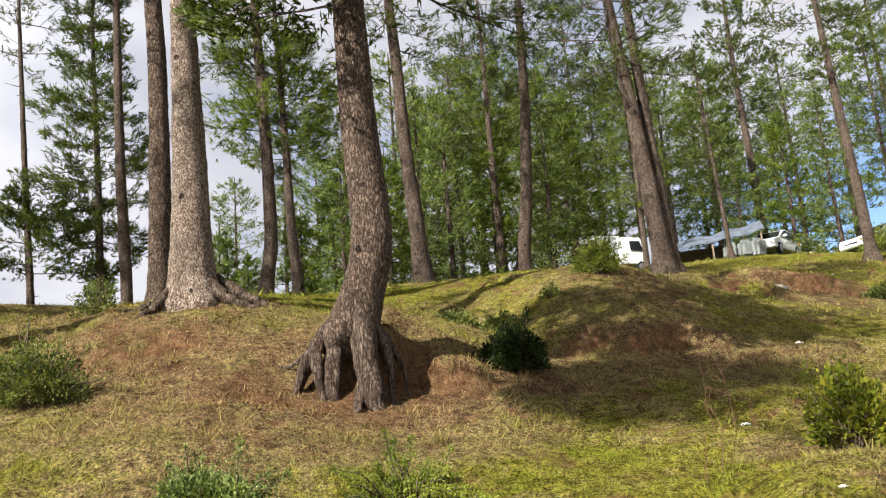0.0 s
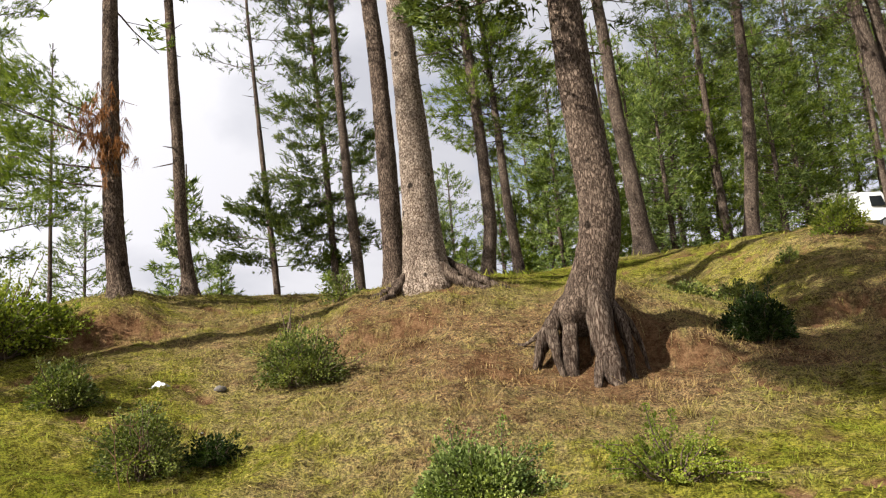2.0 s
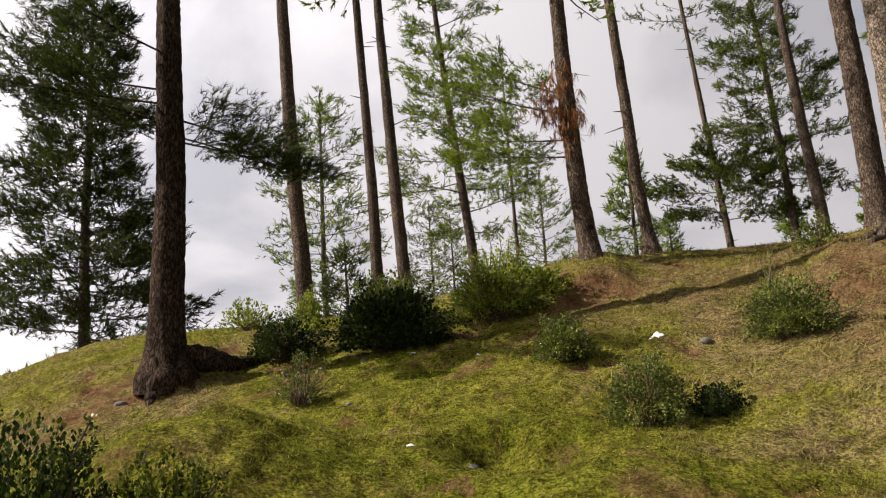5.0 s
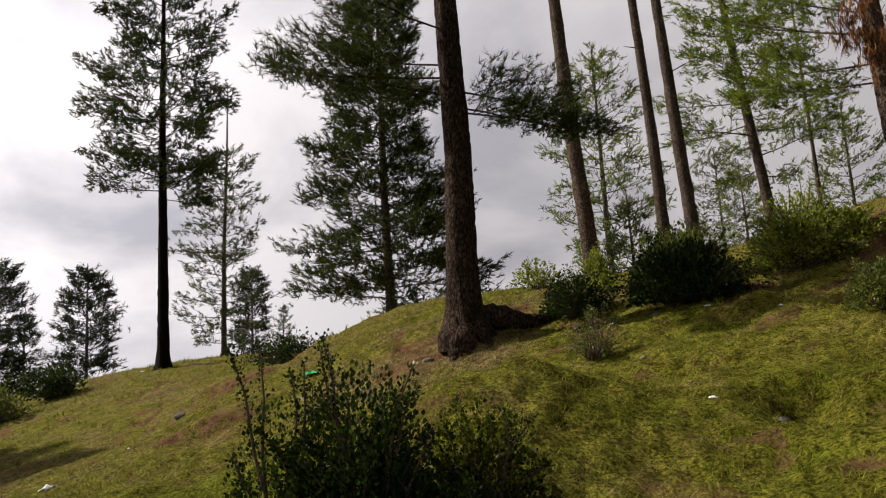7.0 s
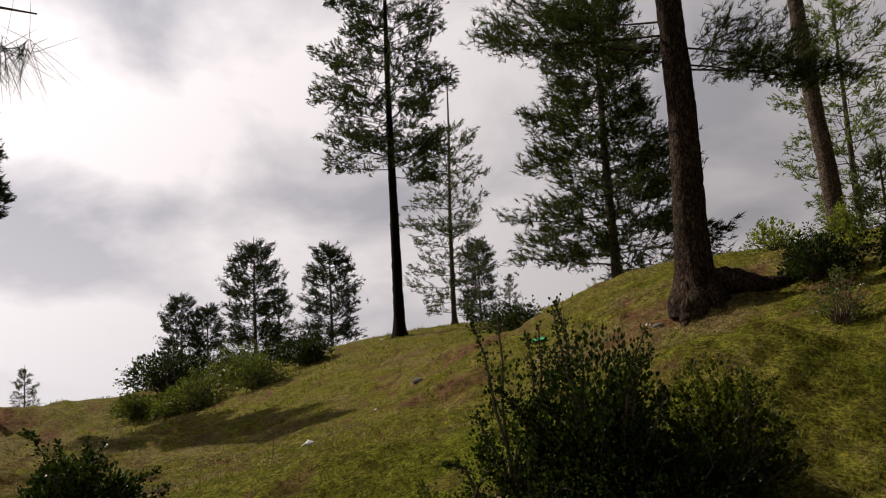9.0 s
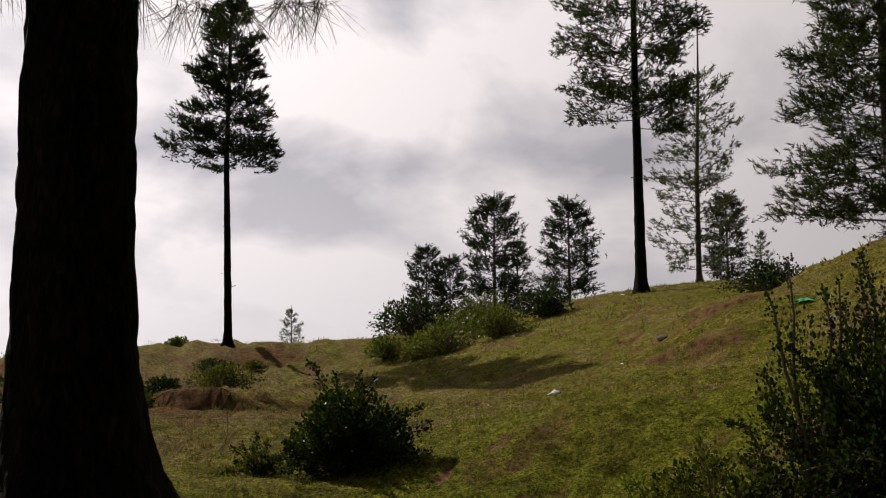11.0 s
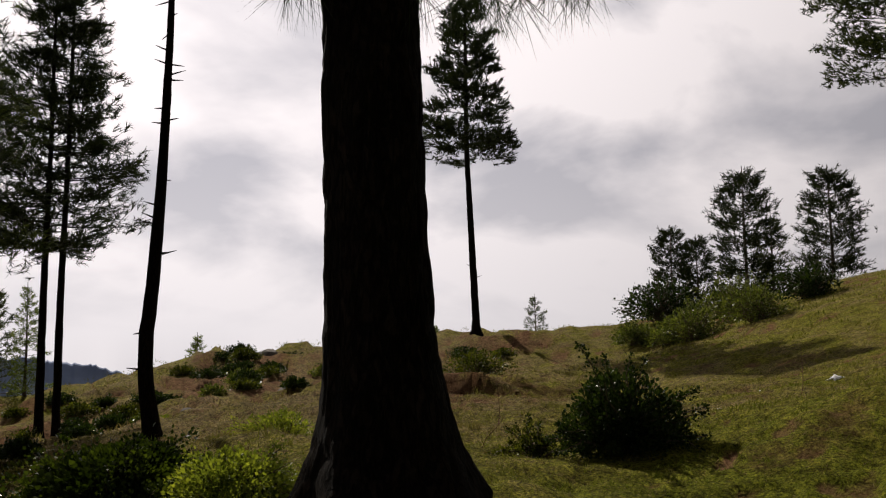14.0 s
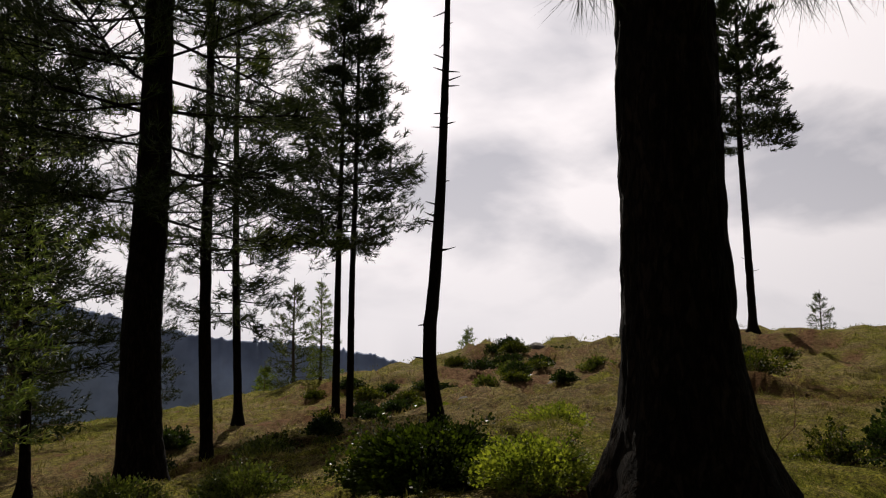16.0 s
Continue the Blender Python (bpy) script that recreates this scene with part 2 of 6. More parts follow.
gm, gn, gl, gb = material("hillside_ground", 0.95)
gb.inputs["Specular IOR Level"].default_value = 0.02
gv, gdry, gsmall = ground_colour(gn, gl)
turf = ramp(gn, gl, gdry, ((0.12, (0.120, 0.135, 0.015)), (0.28, (0.157, 0.152, 0.026)), (0.42, (0.182, 0.152, 0.066)), (0.55, (0.170, 0.116, 0.066)), (0.70, (0.086, 0.046, 0.023))))
fleck = noise_tex(gn, gl, 42.0, 4, gv, 0.7)
turf = mixed(gn, gl, 0.75, turf, ramp(gn, gl, fleck, ((0.40, (0.20, 0.17, 0.15)), (0.50, (0.95, 0.95, 0.95)), (0.61, (1.85, 1.7, 1.3)))), "MULTIPLY")
blotch = noise_tex(gn, gl, 2.7, 4, gv, 0.6)
turf = mixed(gn, gl, 0.6, turf, ramp(gn, gl, blotch, ((0.40, (0.55, 0.52, 0.5)), (0.56, (1.12, 1.12, 1.1)))), "MULTIPLY")
crumb = noise_tex(gn, gl, 11.0, 7, gv, 0.72)
turf = mixed(gn, gl, 0.8, turf, ramp(gn, gl, crumb, ((0.41, (0.38, 0.33, 0.30)), (0.50, (1.0, 1.0, 1.0)), (0.60, (1.35, 1.3, 1.2)))), "MULTIPLY")
bare = gn.new("ShaderNodeAttribute")
bare.attribute_name = "bare"
soil = ramp(gn, gl, mixed(gn, gl, 0.35, noise_tex(gn, gl, 6.0, 8, gv, 0.68), fleck), ((0.38, (0.042, 0.021, 0.010)), (0.5, (0.133, 0.071, 0.035)), (0.62, (0.224, 0.133, 0.070))))
edge_bare = gn.new("ShaderNodeMath")
edge_bare.operation, edge_bare.use_clamp = "MULTIPLY_ADD", True
gl.new(gsmall, edge_bare.inputs[0])
edge_bare.inputs[1].default_value = 1.5
shift = gn.new("ShaderNodeMath")
shift.operation = "MULTIPLY_ADD"
gl.new(bare.outputs["Fac"], shift.inputs[0])
shift.inputs[1].default_value, shift.inputs[2].default_value = 2.0, -1.35
gl.new(shift.outputs[0], edge_bare.inputs[2])
gl.new(mixed(gn, gl, edge_bare.outputs[0], turf, soil), gb.inputs["Base Color"])
bumped(gn, gl, gb, mixed(gn, gl, 0.35, crumb, fleck), 1.0, 0.11)
GROUND = gm

bm_, bn, bl, bb = material("grass_blades", 0.7)
bb.inputs["Specular IOR Level"].default_value = 0.03
_, bdry, _ = ground_colour(bn, bl)
bcol = ramp(bn, bl, bdry, ((0.12, (0.141, 0.176, 0.015)), (0.30, (0.194, 0.199, 0.033)), (0.46, (0.243, 0.200, 0.072)), (0.62, (0.243, 0.168, 0.079))))
bgeo = bn.new("ShaderNodeNewGeometry")
bcol = mixed(bn, bl, 0.8, bcol, ramp(bn, bl, bgeo.outputs["Random Per Island"], ((0.0, (0.55, 0.55, 0.5)), (1.0, (1.35, 1.3, 1.15)))), "MULTIPLY")
bl.new(bcol, bb.inputs["Base Color"])
btr = bn.new("ShaderNodeBsdfTranslucent")
bl.new(bcol, btr.inputs[0])
bmx = bn.new("ShaderNodeMixShader")
bmx.inputs[0].default_value = 0.22
bl.new(bb.outputs[0], bmx.inputs[1])
bl.new(btr.outputs[0], bmx.inputs[2])
bl.new(bmx.outputs[0], bn["Material Output"].inputs[0])
GRASS = bm_


# ---- shape helpers ----
def solid(name, verts, faces, mat, parent=None, label="", smooth=False, sizes=None):
    """One mesh object from arrays of corners and of triangles or quads."""
    me = bpy.data.meshes.new(name)
    verts = np.asarray(verts, dtype=np.float32)
    if isinstance(faces, np.ndarray):
        k = faces.shape[1]
        me.vertices.add(len(verts))
        me.vertices.foreach_set("co", verts.ravel())
        me.loops.add(faces.size)
        me.loops.foreach_set("vertex_index", faces.astype(np.int32).ravel())
        me.polygons.add(len(faces))
        me.polygons.foreach_set("loop_start", np.arange(0, faces.size, k, dtype=np.int32))
        me.polygons.foreach_set("loop_total", np.full(len(faces), k, dtype=np.int32))
        me.update(calc_edges=True)
    else:
        me.from_pydata([tuple(v) for v in verts], [], faces)
    if smooth:
        me.polygons.foreach_set("use_smooth", np.ones(len(me.polygons), dtype=bool))
    me.materials.append(mat)
    ob = new(name, me)
    if parent is not None:
        ob.parent = parent
    if label:
        tagged(ob, label)
    return ob


def part(name, bm, mat, parent, label=""):
    """A bmesh as one mesh object under a thing or a part."""
    me = bpy.data.meshes.new(name)
    bm.to_mesh(me)
    bm.free()
    me.materials.append(mat)
    ob = new(name, me)
    ob.parent = parent
    if label:
        tagged(ob, label)
    return ob


def thing(name, x, y, z, label, category, group="", turn=0.0):
    ob = new(name)
    ob.matrix_basis = pose(x, y, z, 0, 0, turn)
    ob.empty_display_size = 0.2
    return tagged(ob, label, category, group)


def tube(path, radii, sides=8, seed=0, rough=0.0):
    """Corners and quads of a tube along a path of points."""
    path, radii = np.asarray(path, float), np.asarray(radii, float)
    way = np.gradient(path, axis=0)
    way /= np.linalg.norm(way, axis=1)[:, None] + 1e-9
    ref = np.array([0.9, 0.42, 0.1]) if np.abs(way[:, 2]).mean() > 0.55 else np.array([0.05, 0.1, 1.0])
    u = np.cross(way, ref[None, :])
    u /= np.linalg.norm(u, axis=1)[:, None] + 1e-9
    v = np.cross(way, u)
    a = np.linspace(0, 2 * np.pi, sides, endpoint=False)
    r = radii[:, None] * np.ones((1, sides))
    if rough:
        rng = np.random.default_rng(seed)
        r = r * (1 + rough * rng.normal(size=r.shape))
    p = path[:, None, :] + r[..., None] * (np.cos(a)[None, :, None] * u[:, None, :] + np.sin(a)[None, :, None] * v[:, None, :])
    n = len(path)
    i, j = np.meshgrid(np.arange(n - 1), np.arange(sides), indexing="ij")
    k = (j + 1) % sides
    q = np.stack([i * sides + j, i * sides + k, (i + 1) * sides + k, (i + 1) * sides + j], -1).reshape(-1, 4)
    return p.reshape(-1, 3), q


def gather(pieces):
    """Several (corners, faces) arrays as one."""
    verts, faces, at = [], [], 0
    for v, f in pieces:
        verts.append(v)
        faces.append(f + at)
        at += len(v)
    return np.concatenate(verts), np.concatenate(faces)


def lattice(x, y, seed):
    """Smooth value noise in 0..1 over the plane."""
    def rnd(i, j):
        h = (i * 374761393 + j * 668265263 + seed * 982451653) & 0x7FFFFFFF
        h = ((h ^ (h >> 13)) * 1274126177) & 0x7FFFFFFF
        return ((h ^ (h >> 16)) & 0xFFFF) / 65535.0
    i, j = np.floor(x).astype(np.int64), np.floor(y).astype(np.int64)
    u, v = x - i, y - j
    u, v = u * u * (3 - 2 * u), v * v * (3 - 2 * v)
    return (rnd(i, j) * (1 - u) + rnd(i + 1, j) * u) * (1 - v) + (rnd(i, j + 1) * (1 - u) + rnd(i + 1, j + 1) * u) * v


# ---- the hillside ----
# rises and hollows in rings round the stand, by bearing from -40 to 155 degrees
RINGS = (
    (2.4, (-0.03, -0.07, -0.03, -0.09, -0.03, -0.07, -0.04, 0.12, -0.25, 0.19, -0.07, 0.13, -0.05, 0.25)),
    (4, (0.1, 0.14, -0.13, 0.11, -0.05, 0.05, 0.18, -0.14, 0.39, -0.13, 0.29, 0.33, -0.14, 0.68)),
    (5.8, (0.21, 0.02, -0.01, 0.4, 0.22, -0.19, 0.22, 0.29, -0.04, -0.2, -0.18, 0.41, 0.11, 0.08)),
    (7.8, (0.08, 0.17, 0.04, -0.41, 0.33, -0.07, 0.16, 0.07, 0.28, 0.6, -0.16, 0.3, 0.31, 0.42)),
    (10.2, (-0.02, 0.05, -0.07, 0.28, 0.01, -0.26, 0.17, 0.04, -0.05, -0.17, -0.16, -0.02, -0.01, 0.55)),
    (13, (-0.47, -0.32, -0.02, 0.19, 0.08, 0.59, 0.19, -0.23, 0.42, 0.21, 0.26, 0.32, 0.04, -0.22)),
)
FAR_RINGS = (
    (16.5, (-0.25, 0.34, 0.59, 0.05, 0.24, 0.76, 0.37, 0.83, 0.71, -0.69, 0.02, 0.59, 0.13, -0.01)),
    (21.5, (-0.42, -0.03, 0.53, 0.88, 1.1, 0.65, 0.29, 1.02, 0.72, -0.5, 0.04, 0.34, -0.04, 0.52)),
    (28.5, (-0.2, 0.19, 0.64, 0.3, -0.19, -0.51, -0.78, -0.33, 0.66, 0.34, -0.35, -0.02, -0.13, 0.32)),
    (38, (0.27, 0.68, 1.1, 0.37, -0.61, -0.91, -0.92, -0.22, 1.26, 0.61, -0.59, 1.06, 1, -0.12)),
    (52, (1.07, 1.45, 1.74, 1.23, 0.35, -0.15, -0.11, 0.67, 1.74, 1.32, 0.67, 1.53, 0.9, -0.65)),
    (72, (2.05, 2.64, 3.04, 2.69, 1.67, 0.64, 0.16, 0.25, 0.26, -0.51, -1.32, -1.58, -2.34, -3)),
)
# single mounds and dips: x, y, radius, height
MOUNDS = (
    (-1.4, 8.6, 0.9, -0.09), (-4.1, 11.6, 1.6, 0.22), (0.0, 15.1, 1.8, -0.50), (-1.1, 11.3, 1.2, 0.16),
    (2.2, 15.8, 1.5, 0.38), (0.4, 10.4, 1.0, -0.14), (-3.2, 6.4, 0.9, 0.16), (-6.7, 13.0, 1.6, -0.20),
    (-20.0, 1.4, 2.6, -0.50), (-18.4, 4.8, 2.4, 0.30), (-4.6, 5.5, 0.8, -0.12), (-7.2, 2.2, 1.4, -0.24),
    (-8.6, 4.6, 1.0, 0.15), (-7.5, -1.7, 1.0, 0.10), (-34.0, -15.5, 4.0, 0.35), (-31.0, -9.5, 3.0, -0.55),
    (-12.4, -17.8, 2.0, -0.35), (-9.2, -17.0, 1.6, 0.26), (-4.6, 1.6, 0.9, -0.25), (-4.30, 3.85, 0.30, -0.20), (5.0, 13.5, 1.6, -0.14),
    (-1.25, 4.3, 0.75, -0.27), (-1.5, 5.9, 0.6, 0.10), (1.7, 15.2, 0.9, 0.10), (3.1, 15.6, 1.1, 0.10), (-0.2, 14.2, 1.1, -0.34), (0.5, 13.1, 0.9, -0.12),
    (-1.34, 9.14, 0.22, 0.42), (-4.88, 4.12, 0.20, -0.30), (-4.72, 4.42, 0.24, 0.14), (-5.15, 4.30, 0.18, 0.10), (-6.50, 4.55, 0.30, -0.10), (-12.9, 0.45, 0.35, -0.10), (-3.5, -7.4, 1.0, -0.42),
    (3.5, 8.6, 1.0, 0.22), (1.3, 7.4, 0.8, -0.12), (3.2, 11.2, 1.0, -0.12), (2.4, 13.4, 1.1, 0.14),
)
# the finer lie of the near slope, by bearing from -32.5 to 80 degrees
FINE_RINGS = (
    (5, (-0.01, -0.02, 0.02, 0.05, -0.06, 0.02, 0.28, 0.05, -0.1, 0.04, 0.1, -0.1, -0.09, 0.23, 0.19, -0.02)),
    (6.2, (0.01, 0.02, 0.01, 0, -0.04, -0.12, -0.21, -0.31, -0.1, 0.09, 0.11, -0.06, -0.02, 0.29, 0.23, 0)),
    (7.6, (0.03, 0.01, -0.04, 0, 0.02, -0.02, 0.07, 0.14, -0.05, -0.1, 0.12, 0.08, -0.03, 0.2, 0.17, 0)),
    (9.2, (0.04, 0, -0.02, 0.06, 0.05, -0.04, 0.05, 0.03, -0.12, 0.03, 0.11, 0.05, -0.08, -0.16, -0.1, -0.12)),
    (11, (0.12, 0.09, 0.03, 0.01, -0.01, 0.03, 0.01, 0.01, -0.06, 0.01, 0.05, -0.04, -0.03, 0.03, 0.09, -0.2)),
    (13.2, (0.24, 0.24, 0.03, -0.02, 0.03, 0.02, 0.01, 0.02, -0.04, 0.03, 0, -0.12, 0.02, 0.07, 0.04, -0.23)),
    (15.8, (0.2, 0.09, -0.18, 0.02, 0.12, -0.05, -0.02, 0.02, -0.03, 0.07, 0.12, 0.05, -0.02, -0.06, -0.02, -0.08)),
    (19, (0.11, -0.03, -0.18, 0.03, 0.06, -0.08, 0.02, 0.09, 0.03, 0.06, 0.08, 0.02, -0.04, 0, 0.04, -0.08)),
)
# small broken banks: x, y, bearing they face, length, drop
BANKS = (
    (-1.32, 9.20, 187, 0.85, 0.42), (2.2, 12.1, 187, 2.4, 0.34),
    (-7.75, 8.85, 222, 1.3, 0.42), (-4.3, 9.6, 190, 1.6, 0.26), (-0.6, 9.6, 185, 1.2, 0.34),
    (-2.6, 8.4, 195, 1.0, 0.12), (-3.3, 10.4, 185, 1.0, 0.16), (-7.0, 3.2, 205, 0.8, 0.10), (-5.6, 1.6, 220, 0.9, 0.10), (-9.5, 1.2, 235, 0.8, 0.10), (-14.5, 0.9, 245, 1.2, 0.12), (-17.5, 2.6, 245, 1.6, 0.16), (-7.8, 6.1, 232, 0.8, 0.16),
    (-7.1, 4.4, 210, 0.7, 0.08), (-21.0, 1.6, 250, 2.5, 0.22), (-19.0, -9.5, 300, 3.2, 0.35), (-15.5, -15.5, 320, 3.0, 0.30),
    (7.6, 21.0, 165, 3.0, 0.45), (-10.9, 3.9, 220, 0.9, 0.20), (-6.0, 2.6, 215, 0.9, 0.08), (-8.0, -13.0, 330, 2.0, 0.22),
    (-6.7, 4.7, 200, 0.5, 0.14), (-13.0, 0.6, 235, 0.9, 0.16), (-22.5, 1.9, 245, 2.2, 0.3), (-12.6, -7.3, 290, 2.0, 0.28), (-13.5, -6.2, 285, 1.4, 0.2), (-31.5, -15.2, 290, 3.5, 0.2),
    (-22.3, -21.6, 315, 2.6, 0.24), (-20.4, -17.2, 312, 2.4, 0.22), (-24.8, -21.8, 310, 2.6, 0.2), (-16.4, -23.0, 320, 2.0, 0.35), (-19.2, -23.2, 318, 2.4, 0.22), (-12.6, -18.8, 325, 1.8, 0.3), (-6.6, -12.9, 330, 1.4, 0.25), (-4.9, -10.4, 335, 1.2, 0.2), (-10.0, -15.6, 325, 1.6, 0.25),
    (-25.5, -20.0, 310, 5.0, 0.2), (4.6, 11.8, 190, 2.6, 0.16), (5.5, 18.0, 185, 2.4, 0.30),
)


def hill(x, y):
    """Height of the ground without its fine relief."""
    r = np.hypot(x, y + 0.4)
    z = 0.13 * (y + 0.4) * np.exp(-(r / 45) ** 2) - np.minimum(np.maximum(r - 75, 0) * 0.3, 420)
    z = z - 0.55 * np.maximum(-0.42 * x - 0.91 * y - 37, 0) * (r < 400)
    for ring, heights in RINGS + FAR_RINGS:
        for i, h in enumerate(heights):
            a = radians(-40 + 15 * i)
            d = (x + ring * math.sin(a)) ** 2 + (y + 0.4 - ring * math.cos(a)) ** 2
            z = z + h * np.exp(-d / (2 * (0.25 * ring) ** 2))
    for ring, heights in FINE_RINGS:
        for i, h in enumerate(heights):
            a = radians(-32.5 + 7.5 * i)
            z = z + h * np.exp(-((x + ring * math.sin(a)) ** 2 + (y + 0.4 - ring * math.cos(a)) ** 2) / (2 * (0.12 * ring) ** 2))
    for mx, my, s, h in MOUNDS:
        z = z + h * np.exp(-((x - mx) ** 2 + (y - my) ** 2) / (2 * s * s))
    return z


def bank(x, y):
    """Extra height of the broken banks, and how bare they leave the soil."""
    z, soil_ = 0 * x, 0 * x
    for bx, by, face, long, drop in BANKS:
        a = radians(face)
        fx, fy = -math.sin(a), math.cos(a)
        f = (x - bx) * fx + (y - by) * fy
        s = (x - bx) * -fy + (y - by) * fx
        f = f + 0.30 * long * (lattice(s * 2.3 + bx, s * 0 + by, 5) - 0.5) + 0.12 * (lattice(s * 7.0 + bx, f * 3.0, 6) - 0.5) + 0.25 * s * s / long
        win = np.exp(-(s / (0.55 * long)) ** 4)
        soft = 0.04 + 0.16 * drop
        step = 1 / (1 + np.exp(np.clip(f / (soft * 0.4), -40, 40)))
        back_ = np.exp(-np.maximum(-f, 0) / (5.0 * drop + 0.6)) * (f < 0) + (f >= 0)
        z = z + win * drop * (step * back_ - 0.3 * np.exp(-((f - soft) / (soft * 2)) ** 2))
        soil_ = np.maximum(soil_, min(1.0, 0.15 + 2.6 * drop) * win * np.exp(-((f - 0.02) / (soft * 1.3)) ** 2))
    return z, soil_


def rough_ground(x, y):
    """Where the slope is worn into hummocks and small hollows."""
    return np.minimum(1, np.exp(-((x + 14) ** 2 + (y + 19) ** 2) / 60.0) + np.exp(-((x + 22) ** 2 + (y + 20) ** 2) / 50.0) + np.exp(-((x + 17) ** 2 + (y + 9.5) ** 2) / 24.0) + 0.8 * np.exp(-((x + 5.5) ** 2 + (y + 11.5) ** 2) / 8.0))


def scars(x, y):
    """Small places where the turf is broken."""
    worn = rough_ground(x, y)
    hollow = np.clip((lattice(x * 0.9 + 0.7 * lattice(x * 2, y * 2, 44), y * 1.3, 45) - 0.52) * 4, 0, 1) * worn
    a = lattice(x * 3.6 + 0.9 * lattice(x * 7, y * 7, 24), y * 5.2 + 0.6 * lattice(x * 9, y * 9, 26), 23)
    return np.maximum(0.8 * hollow, np.clip((a - 0.64) * 6, 0, 0.9) * np.clip(lattice(x * 0.55, y * 0.55, 25) * 2.4 - 0.60 + 0.7 * dryness(x, y), 0, 1))


def relief(x, y):
    r = np.hypot(x, y + 0.4)
    fade = np.clip(1.3 - r / 60, 0, 1)
    z = 0.10 * (lattice(x * 0.8, y * 0.8, 1) - 0.5) + 0.10 * (lattice(x * 2.1, y * 2.1, 2) - 0.5) * fade
    z = z + 0.05 * (lattice(x * 5.3, y * 5.3, 3) - 0.5) * fade + 0.040 * (lattice(x * 11, y * 11, 4) - 0.5) * np.clip(1.3 - r / 16, 0, 1) - (0.07 + 0.26 * rough_ground(x, y)) * scars(x, y) * fade
    rocky = np.exp(-((x + 29) ** 2 + (y + 24) ** 2) / 170.0) + 0.6 * np.exp(-((x + 17) ** 2 + (y + 12) ** 2) / 18.0)
    z = z + rocky * (0.8 * (lattice(x * 0.55, y * 0.55, 8) - 0.5) + 0.9 * (lattice(x * 1.4, y * 1.4, 9) - 0.5) + 0.35 * (lattice(x * 3.3, y * 3.3, 10) - 0.5))
    return z + np.where(r > 90, 6 * (lattice(x * 0.02, y * 0.02, 7) - 0.5), 0)


def surface(x, y):
    x, y = np.asarray(x, float), np.asarray(y, float)
    return hill(x, y) + bank(x, y)[0] + relief(x, y)


def level(x, y):
    return float(surface(np.array([x]), np.array([y]))[0])


def dryness(x, y):
    """How dry and littered the turf is."""
    d = 0.10 + 0.30 * (lattice(x * 0.35, y * 0.35, 11) - 0.5)
    for mx, my, s, h in ((-1.2, 8.2, 1.5, 0.42), (-4.0, 10.3, 1.9, 0.38), (0.6, 10.0, 1.4, 0.24), (-3.6, 7.6, 1.5, 0.12), (3.4, 8.6, 2.2, 0.12), (-2.5, 5.9, 1.4, 0.16),
                         (4.5, 17.5, 2.6, 0.16), (-8.6, 9.0, 1.8, 0.12), (1.0, 6.9, 1.2, -0.22), (1.6, 8.2, 1.0, -0.18), (2.4, 9.6, 1.1, -0.16), (0.4, 13.6, 1.6, -0.2), (-7.0, 4.0, 2.2, -0.26), (-4.6, 4.6, 1.2, -0.15), (-11.0, 3.6, 1.0, 0.20),
                         (-13.0, -1.5, 5.0, -0.04), (-21.0, 1.5, 2.5, 0.22), (-18.0, -10.0, 3.0, 0.20), (-9.0, -15.0, 5.0, 0.24), (-6.0, -1.5, 2.0, -0.12), (-25.0, -19.0, 6.0, 0.30), (2.0, 11.8, 1.5, 0.30), (7.6, 21.0, 2.2, 0.4), (2.2, 15.4, 1.2, 0.30), (3.4, 13.6, 1.0, 0.2), (-8.5, -14.5, 3.5, 0.12), (2.6, 7.2, 1.1, 0.26), (3.2, 5.6, 1.0, 0.16), (-5.4, -0.9, 1.8, -0.2)):
        d = d + h * np.exp(-((x - mx) ** 2 + (y - my) ** 2) / (2 * s * s))
    return d


# worn red soil: x, y, radius, share
SOIL = (
    (-4.3, 9.7, 0.7, 0.62), (-3.5, 9.8, 0.6, 0.55), (-2.2, 8.7, 0.8, 0.55), (-0.9, 9.3, 0.5, 0.78), (-7.7, 9.1, 0.7, 0.78), (-11.7, 3.6, 0.9, 0.78), (-13.2, 0.6, 0.9, 0.70), (-22.4, 1.8, 1.8, 0.70),
    (-12.6, -7.3, 1.5, 0.90), (-14.5, -8.2, 1.5, 0.81), (-19.8, -10.9, 2.0, 0.81), (-32.0, -15.6, 2.5, 0.90), (-22.5, -21.8, 2.4, 0.90), (-25.5, -22.5, 2.4, 0.81), (-20.4, -17.4, 1.6, 0.72), (-12.8, -19.4, 2.0, 0.81), (-9.5, -17.2, 1.6, 0.81), (-16.4, -23.4, 1.8, 0.81),
    (-6.4, -13.0, 1.4, 0.81), (-4.2, -10.6, 1.3, 0.81), (-6.65, -19.0, 2.0, 0.62), (-10.4, -21.8, 1.6, 0.54), (8.2, 20.8, 1.3, 0.70), (2.6, 11.5, 0.6, 0.39),
)


